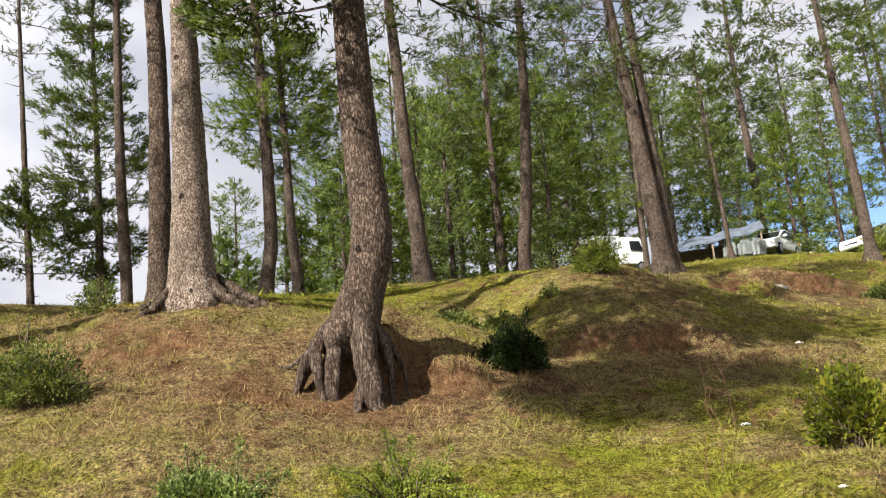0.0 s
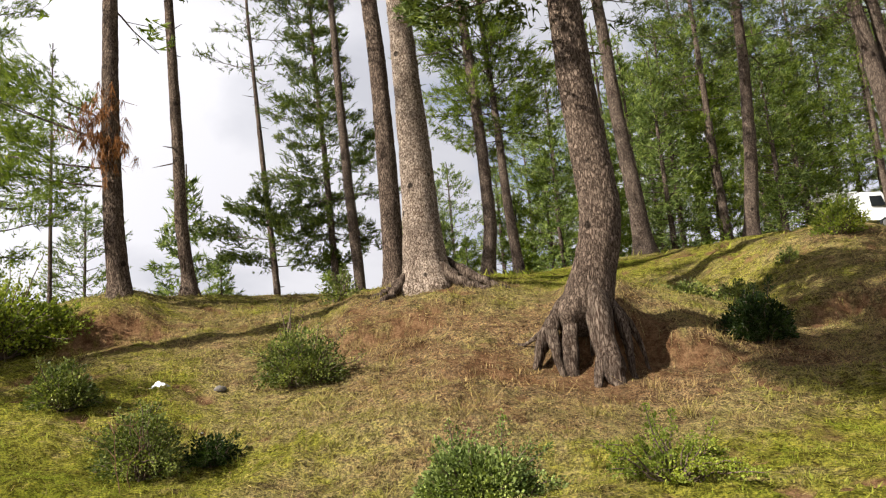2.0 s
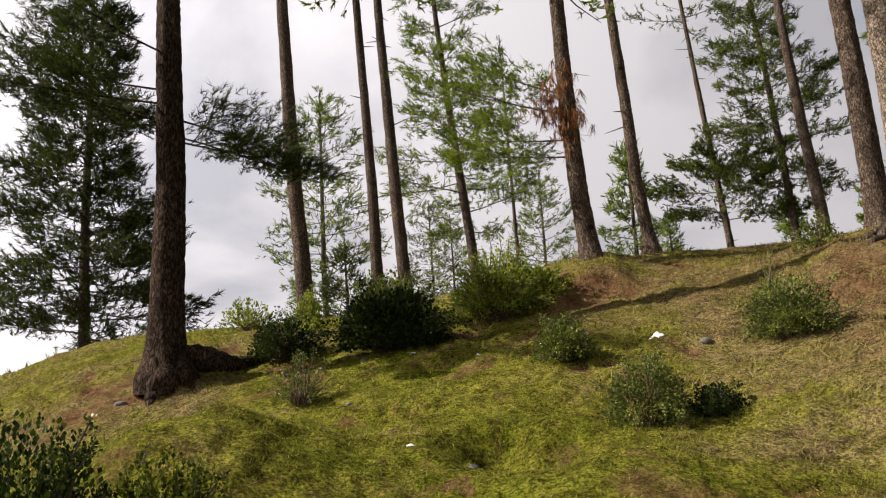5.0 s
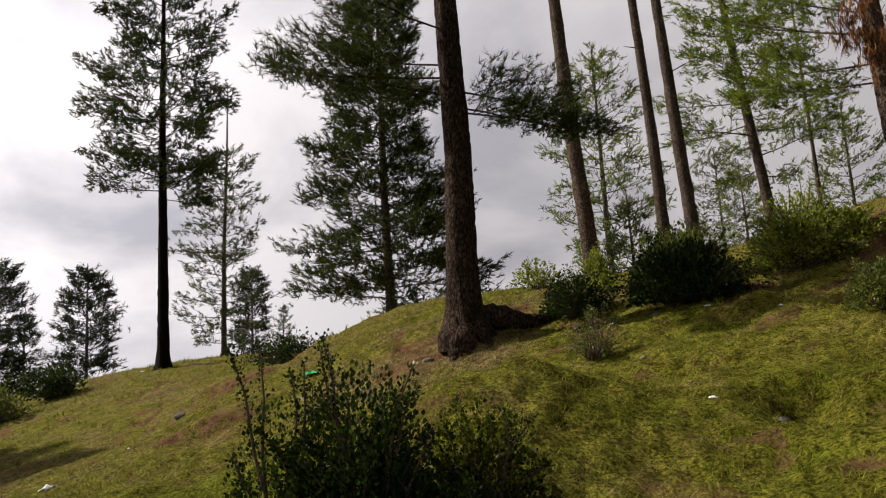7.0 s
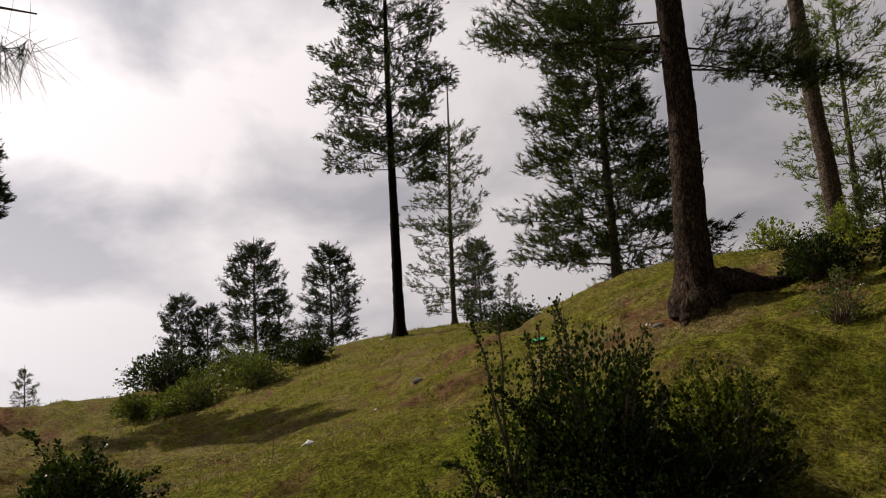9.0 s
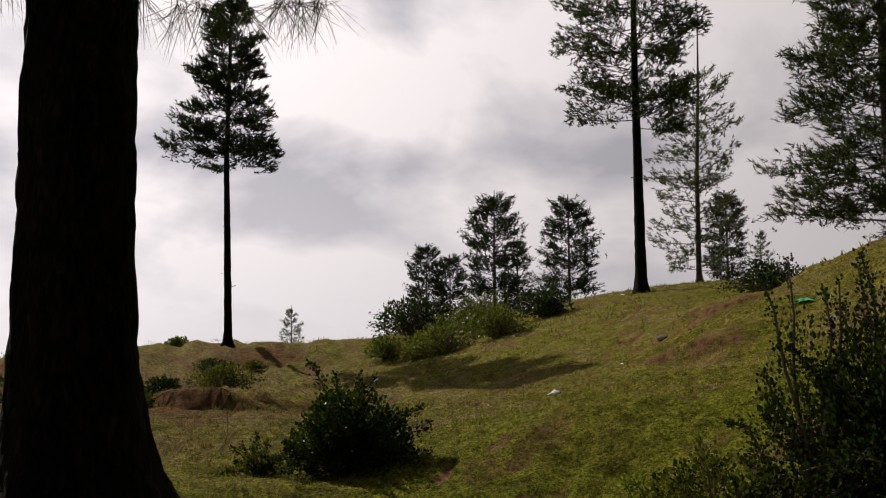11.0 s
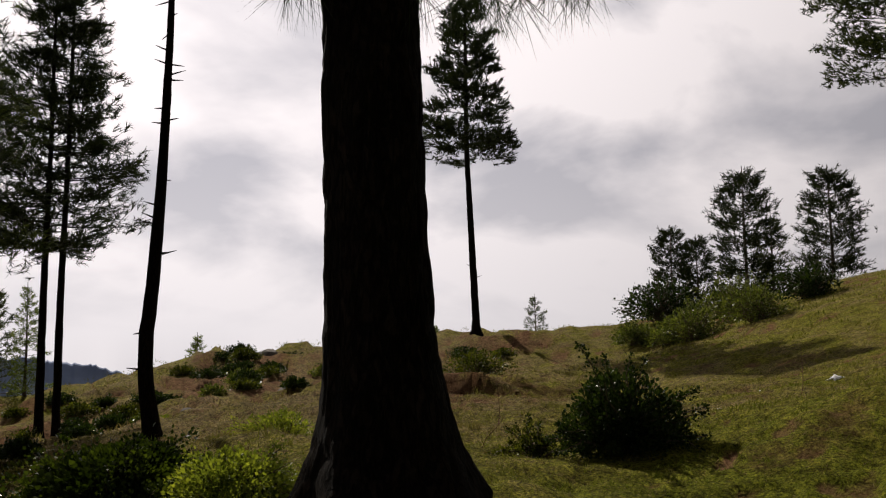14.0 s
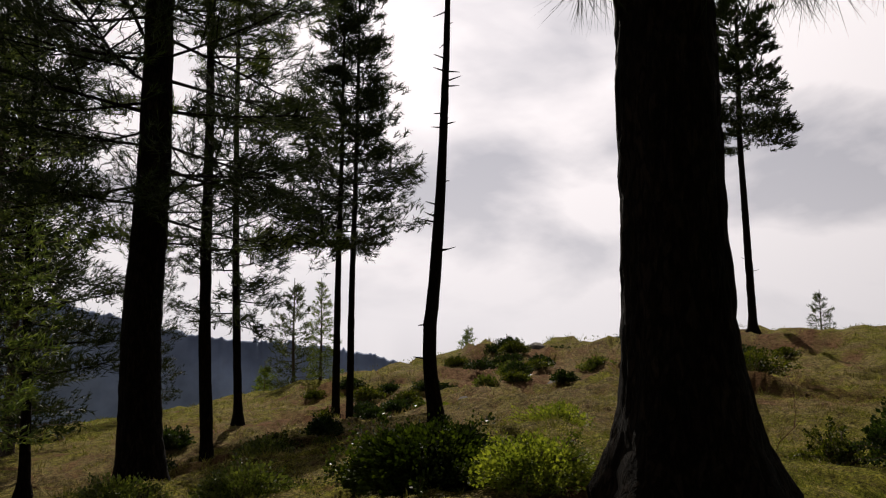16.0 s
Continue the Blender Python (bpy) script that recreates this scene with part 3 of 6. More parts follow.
def soil_share(x, y):
    s = bank(x, y)[1]
    spots = np.clip((lattice(x * 1.7, y * 1.7, 21) - 0.62) * 3, 0, 0.62) * np.clip(lattice(x * 0.3, y * 0.3, 22) * 1.6 - 0.4, 0, 1)
    spots = np.maximum(spots, scars(x, y))
    near_roots = 0.75 * np.exp(-((x + 1.35) ** 2 + (y - 8.75) ** 2) / (2 * 0.5 ** 2))
    bared = np.maximum(np.maximum(s, spots), near_roots)
    ragged = 0.25 + 2.2 * lattice(x * 1.9, y * 1.9, 27) * lattice(x * 5.1, y * 5.1, 28)
    for sx, sy, size, share in SOIL:
        bared = np.maximum(bared, share * ragged * np.exp(-((x - sx) ** 2 + (y - sy) ** 2) / (2 * size * size)))
    return np.minimum(bared, 1)


def named(me, name, values):
    me.attributes.new(name, "FLOAT", "POINT").data.foreach_set("value", np.asarray(values, dtype=np.float32))


rr = [0.0]
while rr[-1] < 4800:
    rr.append(rr[-1] + max(0.035, rr[-1] * (0.0115 if 2.5 < rr[-1] < 16 else 0.0185 if rr[-1] < 30 else 0.03 if rr[-1] < 110 else 0.12)))
rr = np.array(rr[1:])
rr[0] = 0.001
aa = np.radians(np.concatenate([np.arange(-50, 92, 0.42), np.arange(92, 175, 0.6), np.arange(175, 310, 3.0)]))
RR, AA = np.meshgrid(rr, aa, indexing="ij")
gx, gy = (-RR * np.sin(AA)).ravel(), (-0.4 + RR * np.cos(AA)).ravel()
gz = surface(gx, gy)
nr, na = len(rr), len(aa)
ii, jj = np.meshgrid(np.arange(nr - 1), np.arange(na), indexing="ij")
kk = (jj + 1) % na
quads = np.stack([ii * na + jj, ii * na + kk, (ii + 1) * na + kk, (ii + 1) * na + jj], -1).reshape(-1, 4)[:, ::-1]
ground = solid("ground", np.stack([gx, gy, gz], -1), np.ascontiguousarray(quads), GROUND, smooth=True)
tagged(ground, "grassy hillside with dry needles and bare red soil", "hillside", kind="structure")
named(ground.data, "dry", dryness(gx, gy))
named(ground.data, "bare", soil_share(gx, gy))


# ---- trees ----
def needles(rng, at, way, size, count, wide):
    """Needle brushes: thin triangles that stand off the outer end of each shoot."""
    n = len(at)
    d = way[:, None, :] + rng.normal(size=(n, count, 3)) * 0.46
    d /= np.linalg.norm(d, axis=2)[..., None] + 1e-9
    s = np.cross(d, rng.normal(size=(n, count, 3)))
    s /= np.linalg.norm(s, axis=2)[..., None] + 1e-9
    ln = (size[:, None] * rng.uniform(0.55, 0.95, (n, count)))[..., None]
    foot = at[:, None, :] - way[:, None, :] * size[:, None, None] * rng.uniform(0, 1.0, (n, count, 1))
    w = s * wide
    v = np.stack([foot - w, foot + w, foot + d * ln], 2).reshape(-1, 3)
    return v, np.arange(len(v)).reshape(-1, 3)


def limb(rng, start, bearing, rise, length, curl, tufts, tuft, wood, thick=0.013, spread=0.52, bare_share=0.22):
    """One limb with side boughs whose ends turn up; adds its tubes to wood and its brushes to the lists."""
    s = np.linspace(0, 1, 5)
    out = np.array([-math.sin(bearing), math.cos(bearing), 0.0])
    side = np.array([out[1], -out[0], 0.0])
    wob = np.cumsum(rng.normal(0, 0.05, 5)) * length * 0.5
    path = start + np.outer(s * length * math.cos(rise), out) + np.outer(wob, side)
    path[:, 2] += s * length * math.sin(rise) + curl * length * s ** 2
    wood.append(tube(path, thick * length ** 0.5 * (1.05 - s * 0.85) + 0.004, 3))
    n = max(3, int(len_scale(length) * tuft["n"] * 1.7))
    m = max(3, int(length * tuft.get("boughs", 4.2)))
    u = np.append(bare_share + (0.96 - bare_share) * (np.arange(m) + rng.uniform(0, 1, m)) / m, 0.9)
    base = np.stack([np.interp(u, s, path[:, k]) for k in range(3)], -1)
    sg = np.where(np.arange(m + 1) % 2 == 0, 1.0, -1.0) * rng.uniform(0.55, 1.1, m + 1)
    sg[-1] = 0.05
    reach = (1.12 - u) * length * spread * 1.25 * rng.uniform(0.55, 1.1, m + 1) + 0.16
    run = side[None, :] * sg[:, None] + out[None, :] * rng.uniform(0.5, 0.95, (m + 1, 1))
    run /= np.linalg.norm(run, axis=1)[:, None]
    run[:, 2] += rng.normal(0.04, tuft.get("fan", 0.30), m + 1) + 0.5 * math.sin(rise)
    for b, r_, k in zip(base[:: tuft.get("skip", 1)], run[:: tuft.get("skip", 1)], reach[:: tuft.get("skip", 1)]):
        wood.append(tube(np.stack([b, b + r_ * k * 0.85 + np.array([0, 0, 0.16 * k])]), np.array([0.010, 0.004]) * (0.6 + 0.25 * length), 3))
    j = rng.choice(m + 1, n, p=reach / reach.sum())
    f = 0.18 + 0.86 * rng.uniform(0, 1, n) ** 0.75
    at = base[j] + run[j] * (reach[j] * f)[:, None] + rng.normal(0, 1, (n, 3)) * (0.05 + 0.06 * reach[j])[:, None]
    at[:, 2] += 0.22 * reach[j] * f ** 2
    way = run[j] + rng.normal(0, 0.38, (n, 3))
    way[:, 2] += tuft["up"] * (0.4 + f)
    way /= np.linalg.norm(way, axis=1)[:, None] + 1e-9
    tufts.append((at, way, tuft["size"] * rng.uniform(0.75, 1.2, n)))


def len_scale(length):
    return 0.35 + 0.65 * length


SHAPES = {
    "cone": lambda u: (1 - u) ** 0.75 * 0.97 + 0.05,
    "round": lambda u: math.sqrt(max(0.0, 1 - (2 * u - 0.9) ** 2 / 1.25)) + 0.04,
    "top": lambda u: min(1.0, 0.75 + u) * (1 - u ** 2.5) + 0.06,
    "column": lambda u: 0.8 + 0.2 * math.sin(u * 9) - 0.6 * max(0, u - 0.7),
}


def pine(name, x, y, dia, rise, label, crown=None, mat=None, leaves=None, seed=1, fine=False, flare=0.8, stubs=0, limbs=(), z=None, top=None, group="pines on the hillside", sides=None, lift=None, swell=(0.0, 1.0)):
    """A pine: rise lists (height over the sea of the picture plane, sideways bend); crown is (from, to, radius, shape, limbs, tufts a metre)."""
    rng = np.random.default_rng(seed)
    mat, leaves = mat or BARK_FAR, leaves or NEEDLES
    gz_ = level(x, y)
    tree = thing(name, x, y, gz_, label, "tree", group)
    far = math.hypot(x, y)
    zs = np.array([p[0] for p in rise], float) + (z if z is not None else 0) - gz_
    os_ = np.array([p[1] for p in rise], float)
    top = (top - gz_) if top is not None else max(zs[-1] + 4.0, crown[1] - gz_ + 0.3 if crown else 0)
    if top > zs[-1]:
        slope = (os_[-1] - os_[-2]) / max(zs[-1] - zs[-2], 0.1)
        grow = np.linspace(zs[-1], top, 4)[1:]
        os_ = np.concatenate([os_, os_[-1] + slope * 0.5 * (grow - zs[-1])])
        zs = np.concatenate([zs, grow])
    across = np.array([y, -x]) / max(far, 0.1)

    def axis(h):
        o = np.interp(h, zs, os_)
        return np.array([across[0] * o, across[1] * o, h])

    start = -0.25 if lift is None else lift - gz_
    step = 0.06 if fine else 0.25
    hs = np.concatenate([np.arange(start, min(6.0 if fine else top, top), step), np.linspace(min(6.0, top), top, 14)]) if fine else np.arange(start, top + step, step)
    hs = np.unique(np.round(hs, 3))
    sides = sides or (48 if fine else 12)
    ang = np.linspace(0, 2 * np.pi, sides, endpoint=False)
    o = np.interp(hs, zs, os_)
    if len(zs) > 3:
        ker = np.array([1, 2, 3, 2, 1]) / 9
        for _ in range(10 if fine else 2):
            o = np.convolve(np.pad(o, 2, mode="edge"), ker, "valid")
    radius = dia / 2 * np.clip(1.06 - 0.95 * np.clip(hs, 0, None) / (top * 1.08), 0.05, 2)
    radius = radius + swell[0] * np.exp(-np.clip(hs, 0, None) / swell[1])
    lobes = 1 + 0.22 * np.cos(ang * 5 + seed) + 0.18 * np.cos(ang * 3 + 2 * seed)
    R = radius[:, None] * (1 + flare * np.exp(-np.clip(hs - max(start, 0), 0, None) / (0.55 * dia + 0.05))[:, None] * lobes[None, :])
    if lift is not None:
        R = R * np.clip((hs - start + 0.02) / 0.34, 0, 1)[:, None] ** 0.45
    if fine:
        hh, a2 = np.meshgrid(hs, ang, indexing="ij")
        px_, py_ = a2 * dia * 4.2, hh * 5.0
        plate = np.abs(lattice(px_ * 2.2 + 3 * lattice(px_, py_, seed), py_ * 1.3, seed + 1) - 0.5) * 2
        seam = lattice(0 * px_, py_, seed)
        wrap_ = np.minimum(1, np.minimum(a2, 2 * np.pi - a2) / 0.25)
        R = R + dia * 0.05 * (np.sqrt(plate) - 0.6) * wrap_ + dia * 0.02 * (lattice(px_ * 0.7, py_ * 0.3, seed + 4) - 0.5) * wrap_
    else:
        R = R * (1 + 0.045 * rng.normal(size=R.shape))
    cx, cy = across[0] * o, across[1] * o
    V = np.stack([cx[:, None] + R * np.cos(ang), cy[:, None] + R * np.sin(ang), np.repeat(hs[:, None], sides, 1)], -1).reshape(-1, 3)
    i, j = np.meshgrid(np.arange(len(hs) - 1), np.arange(sides), indexing="ij")
    k = (j + 1) % sides
    Q = np.stack([i * sides + j, i * sides + k, (i + 1) * sides + k, (i + 1) * sides + j], -1).reshape(-1, 4)
    solid("trunk", V, Q, mat, tree, smooth=True)
    wood, tufts = [], []
    wide = max(0.0048, far * 0.00046) if crown is None or len(crown) < 7 else crown[6]
    size = 0.17 + min(0.10, far * 0.0018)
    tuft = {"n": crown[5] if crown else 14, "size": size, "up": 0.35, "skip": 3 if group == "far pines" else 1}
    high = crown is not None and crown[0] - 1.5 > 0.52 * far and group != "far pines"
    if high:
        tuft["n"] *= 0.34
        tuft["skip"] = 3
    if crown:
        c0, c1 = crown[0] - gz_, crown[1] - gz_
        n = crown[4]
        for q in range(n):
            u = (q + rng.uniform(0, 1)) / n
            h = c0 + (c1 - c0) * u
            ln = crown[2] * SHAPES[crown[3]](u) * rng.uniform(0.6, 1.12)
            limb(rng, axis(h), q * 2.399 + rng.normal(0, 0.35), radians(-8 + 38 * u + rng.normal(0, 8)), max(0.25, ln), rng.uniform(0.02, 0.16), tufts, tuft, wood)
        at = np.stack([axis(c1) + rng.normal(0, 0.06, 3) for _ in range(8)])
        tufts.append((at, np.tile([0, 0, 1.0], (8, 1)), np.full(8, size)))
    near_tufts = []
    for h, bearing, up_, ln, curl, *bare_ in limbs:
        limb(rng, axis(h - gz_), radians(bearing), radians(up_), ln, curl, tufts if bare_ else near_tufts, dict(tuft, n=100, size=0.15, fan=0.16), wood, thick=0.010, spread=0.42, bare_share=bare_[0] if bare_ else 0.12)
    for q in range(stubs):
        h = rng.uniform(0.12, 0.95) * top
        b, ln = rng.uniform(0, 6.28), rng.uniform(0.06, 0.28 if crown is None else 0.45)
        a0 = axis(h)
        rad_ = dia / 2 * (1.06 - 0.95 * h / (top * 1.08))
        dv = np.array([math.cos(b), math.sin(b), rng.uniform(-0.25, 0.3)])
        wood.append(tube(np.stack([a0 + dv * rad_ * 0.5, a0 + dv * (rad_ + ln * 0.5), a0 + dv * (rad_ + ln)]), [0.016, 0.011, 0.004], 4))
    if wood:
        tagged(solid("branchwork", *gather(wood), mat, tree), kind="stuff")
    sprays = []
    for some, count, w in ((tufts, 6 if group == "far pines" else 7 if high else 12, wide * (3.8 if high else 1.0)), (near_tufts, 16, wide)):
        if some:
            at, way, sz = (np.concatenate([t[i] for t in some]) for i in range(3))
            sprays.append(needles(rng, at, way, sz, count, w))
    if sprays:
        solid("crown", *gather(sprays), leaves, tree)
    return tree


def forest_copy(proto, x, y, scale, turn, sink=0.1):
    ob = copy_thing(proto, pose(x, y, level(x, y) - sink, 0, 0, turn) @ Matrix.Diagonal((scale, scale, scale, 1)))
    return ob

# its 18 low boughs, out of view, are added to shade the hollow
pine("pine_tree", -1.36, 9.16, 0.47, ((2.36, -0.17), (2.58, -0.09), (2.67, -0.07), (2.98, 0.09), (3.24, 0.17), (3.56, 0.265), (3.9, 0.28), (4.59, 0.23), (5.29, 0.18), (6.02, 0.17), (6.78, 0.15)), "leaning curved pine on exposed roots over red soil", (6.7, 17.4, 3.2, "top", 40, 22), mat=BARK, fine=True, flare=0.50, lift=2.36, limbs=tuple((6.75 + 0.15 * q, 60 + (q * 77) % 290, 12, 2.9, 0.04, 0.12) for q in range(18)), seed=3)
pine("pine_tree", -4.12, 11.57, 0.42, ((3.56, 0.0), (4.35, -0.02), (5.66, -0.03), (7.03, -0.08), (8.46, -0.12)), "large straight pine with pale plated bark and spreading roots", (9.8, 22.6, 3.0, "top", 32, 20), mat=BARK_PALE, fine=True, flare=0.35, swell=(0.13, 2.2), seed=4)
pine("pine_tree", -5.23, 12.97, 0.36, ((4.08, 0.0), (5.23, 0.01), (6.73, 0.0), (8.29, -0.04), (9.37, -0.12)), "tall dark grey pine standing behind the large pine", (12.1, 24.1, 2.4, "top", 24, 16), mat=BARK, fine=True, flare=0.4, seed=6)
pine("pine_tree", -9.97, 21.80, 0.36, ((5.85, 0.0), (8.7, -0.17), (11.26, -0.27), (14.86, -0.37)), "tall bare-stemmed pine with scaly grey-brown bark", (14.4, 22.9, 1.8, "top", 26, 16), stubs=14, seed=7)
pine("pine_tree", -11.49, 23.28, 0.28, ((6.1, 0.0), (10.18, -0.13), (13.91, -0.32)), "dense dark green pine with leafy narrow crown", (7.6, 19.1, 2.3, "column", 84, 30), stubs=4, seed=8)
pine("pine_tree", -13.62, 23.24, 0.27, ((6.24, 0.0), (10.37, -0.29), (14.1, -0.52), (16.05, -0.64)), "half-dead slender pine with short broken stubs", (13.6, 17.7, 1.9, "top", 14, 9), stubs=46, limbs=((7.4, 70, 6, 2.6, 0.06), (7.8, 250, 4, 2.5, 0.06), (8.3, 200, 14, 2.2, 0.1), (8.0, 100, 10, 2.9, 0.05), (7.1, 280, -4, 2.8, 0.06), (8.8, 300, 10, 2.4, 0.05), (8.9, 75, 16, 2.0, 0.06)), seed=9)
pine("pine_tree", -5.36, 19.29, 0.35, ((5.08, 0.0), (6.23, 0.22), (8.71, 0.16), (11.33, 0.04), (12.77, -0.04)), "slender pine with bent foot and grey bark", (10.9, 20.1, 2.2, "top", 36, 20), stubs=8, seed=10)
pine("pine_tree", -4.80, 20.48, 0.28, ((5.19, 0.0), (7.05, -0.15), (9.38, -0.21), (12.67, -0.37)), "pine with bright green clump of needles", (8.8, 11.9, 2.2, "round", 42, 30), leaves=NEEDLES_GREEN, top=16.19, seed=11)
pine("pine_tree", -1.56, 20.03, 0.41, ((5.06, 0.0), (6.62, -0.06), (8.89, -0.24), (11.25, -0.3), (12.4, -0.38)), "tall bare-stemmed pine with scaly grey-brown bark", (11.5, 20.1, 2.4, "top", 34, 20), flare=0.6, seed=12)
pine("pine_tree", 0.49, 28.12, 0.30, ((6.59, 0.0), (8.82, -0.05), (11.56, -0.05)), "tall bare-stemmed pine with scaly grey-brown bark", (11.0, 19.6, 2, "top", 34, 18), seed=13)
pine("pine_tree", 0.97, 23.11, 0.39, ((5.61, 0.0), (7.93, 0.34), (10.52, 0.56), (13.06, 0.66)), "tall bare-stemmed pine with scaly grey-brown bark", (10.8, 19.6, 2, "top", 36, 20), flare=0.7, leaves=NEEDLES_GREY, seed=14)
pine("pine_tree", 4.17, 19.24, 0.43, ((4.8, -0.0), (7.28, -0.15), (9.35, -0.32), (11.36, -0.49)), "leaning pine, one of a close pair on a mound", (9.4, 17.8, 2.6, "top", 38, 18), flare=0.6, seed=15)
pine("pine_tree", 4.40, 19.49, 0.34, ((4.83, 0.0), (7.91, -0.12), (10.48, -0.21)), "leaning pine, one of a close pair on a mound", (9.8, 17.8, 2.4, "top", 34, 18), flare=0.6, seed=16)
pine("pine_tree", 17.07, 52.0, 0.62, ((11.2, 0.0), (16.8, -0.0), (23.1, -0.13), (27.6, -0.08)), "tall bare-stemmed pine with scaly grey-brown bark", (21.0, 33.0, 3.0, "top", 34, 18), seed=17)
pine("pine_tree", 10.6, 36.5, 0.22, ((7.0, 0.0), (10.0, -0.10), (14.0, -0.25)), "slender leaning pine beside the shelter", (10.5, 18.0, 1.6, "top", 26, 16), seed=117)
pine("pine_tree", 14.15, 31.18, 0.40, ((6.96, -0.0), (10.07, -0.09), (13.57, -0.2), (17.26, -0.32)), "tall bare-stemmed pine with scaly grey-brown bark", (14.5, 23.0, 2.4, "top", 34, 18), seed=18)
pine("pine_tree", -8.75, 10.29, 0.32, ((3.8, 0.0), (5.04, -0.12), (6.78, -0.17), (8.95, -0.18)), "pine with a brown withered branch and bare trunk", (8.8, 17.8, 1.8, "top", 22, 18), mat=BARK, fine=True, flare=0.25, leaves=NEEDLES_GREEN, limbs=((6.50, 118, 20, 3.2, 0.10), (6.00, 106, 12, 2.7, 0.05), (5.70, 128, 4, 2.2, 0.05), (6.80, 95, 30, 2.4, 0.05)), seed=19)
pine("pine_tree", -9.21, 12.70, 0.25, ((4.42, 0.0), (5.18, -0.16), (6.94, -0.2), (9.42, -0.31), (10.07, -0.34)), "slender pine with curved foot on the crest", (10.9, 18.4, 1.8, "top", 22, 16), mat=BARK, flare=0.7, stubs=8, seed=20)
pine("pine_tree", -14.78, 8.41, 0.35, ((4.08, 0.0), (6.86, -0.19), (9.31, -0.28), (10.59, -0.33)), "tall bare-stemmed pine with scaly grey-brown bark", (11.6, 20.1, 2.2, "top", 26, 16), mat=BARK, flare=0.3, stubs=6, seed=21)
pine("pine_tree", -14.37, 9.96, 0.26, ((4.0, 0.0), (6.44, -0.02), (9.01, -0.12), (11.04, -0.2)), "tall bare-stemmed pine with scaly grey-brown bark", (11.6, 19.0, 1.9, "top", 26, 16), stubs=14, seed=22)
pine("pine_tree", -13.21, 9.84, 0.27, ((3.73, 0.0), (6.16, -0.13), (8.6, -0.23), (10.27, -0.3)), "tall bare-stemmed pine with scaly grey-brown bark", (10.5, 18.7, 1.9, "top", 28, 18), stubs=12, seed=23)
pine("pine_tree", -16.33, 14.67, 0.33, ((5.47, 0.0), (8.01, -0.24), (10.16, -0.43), (13.26, -0.66)), "pine with open layered green crown", (6.4, 16.5, 2.3, "column", 44, 30), stubs=8, leaves=NEEDLES_GREEN, seed=24)
pine("pine_tree", -18.28, 18.39, 0.19, ((6.13, 0.0), (9.72, -0.02)), "slender dying pine with thin bare twigs", (9.1, 13.6, 1.3, "cone", 16, 5), stubs=40, seed=25)
pine("pine_tree", -11.13, 4.00, 0.45, ((2.24, 0.0), (3.21, 0.03), (5.06, 0.08), (6.82, 0.04)), "broad dark pine with flared foot on the slope", (13.0, 17.2, 1.7, "top", 20, 18), leaves=NEEDLES_DEEP, mat=BARK_BROWN, fine=True, flare=0.75, limbs=((5.84, 158, 14, 3.0, 0.04), (6.34, 150, 8, 2.6, 0.05), (6.84, 170, 20, 2.6, 0.05), (5.94, 335, -14, 2.4, -0.10), (5.64, 345, -4, 2.2, -0.12), (5.70, 322, -16, 1.9, -0.10), (6.15, 175, -4, 2.6, 0.06)), seed=26)
pine("pine_tree", -21.14, 5.96, 0.28, ((3.71, 0.0), (6.82, -0.04), (10.06, 0.0)), "dense conical pine with branches to the ground", (3.9, 14.2, 2.9, "cone", 120, 36, 0.012), leaves=NEEDLES_DEEP, seed=27)
pine("pine_tree", -34.37, 0.57, 0.45, ((3.38, -0.0), (8.01, -0.02), (12.98, -0.04), (18.16, 0.01)), "tall lone pine with a ragged high crown", (9.9, 21.4, 3.6, "top", 60, 34, 0.018), leaves=NEEDLES_DEEP, mat=BARK_SHADE, seed=28)
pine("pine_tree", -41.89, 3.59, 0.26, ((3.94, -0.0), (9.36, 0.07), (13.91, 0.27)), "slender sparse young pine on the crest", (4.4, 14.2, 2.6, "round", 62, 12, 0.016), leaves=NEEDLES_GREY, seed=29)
pine("pine_tree", -34.32, -17.44, 0.35, ((0.99, 0.0), (5.53, -0.15), (9.44, -0.28), (16.12, -0.23)), "lone pine with tall bare stem and compact crown", (9.1, 17.5, 3, "cone", 64, 36, 0.020), leaves=NEEDLES_SHADE, mat=BARK_SHADE, stubs=12, seed=30)
# long high limbs, never in view, are added to cast shade up the slope
pine("pine_tree", -3.48, -3.02, 0.51, ((0.51, 0.0), (1.27, -0.04), (2.11, -0.06), (2.98, -0.07)), "massive shaded pine trunk with deeply plated bark", (13.0, 18.0, 2.0, "top", 14, 16), mat=BARK_SHADE, fine=True, flare=0.75, limbs=tuple((9.4 + 0.13 * q, 12 + (q * 13) % 34, 6, 5.0 + 0.12 * ((q * 7) % 11), 0.02, 0.60) for q in range(17)), seed=31, sides=112)
pine("pine_tree", -9.14, -10.90, 0.25, ((-0.4, 0.12), (0.1, 0.04), (0.6, -0.05), (1.04, -0.07), (2.06, 0.06), (3.95, 0.18), (5.9, 0.26), (6.89, 0.29)), "dead curved pine pole with broken stubs", None, mat=BARK_SHADE, stubs=26, flare=0.5, top=8.78, seed=32)
pine("pine_tree", -12.33, -17.85, 0.19, ((-1.25, 0.0), (2.45, 0.03), (5.33, 0.1)), "twin-stemmed dark pine with dense crown", (3.2, 10.8, 2.1, "cone", 74, 30), leaves=NEEDLES_SHADE, mat=BARK_SHADE, flare=0.5, seed=33)
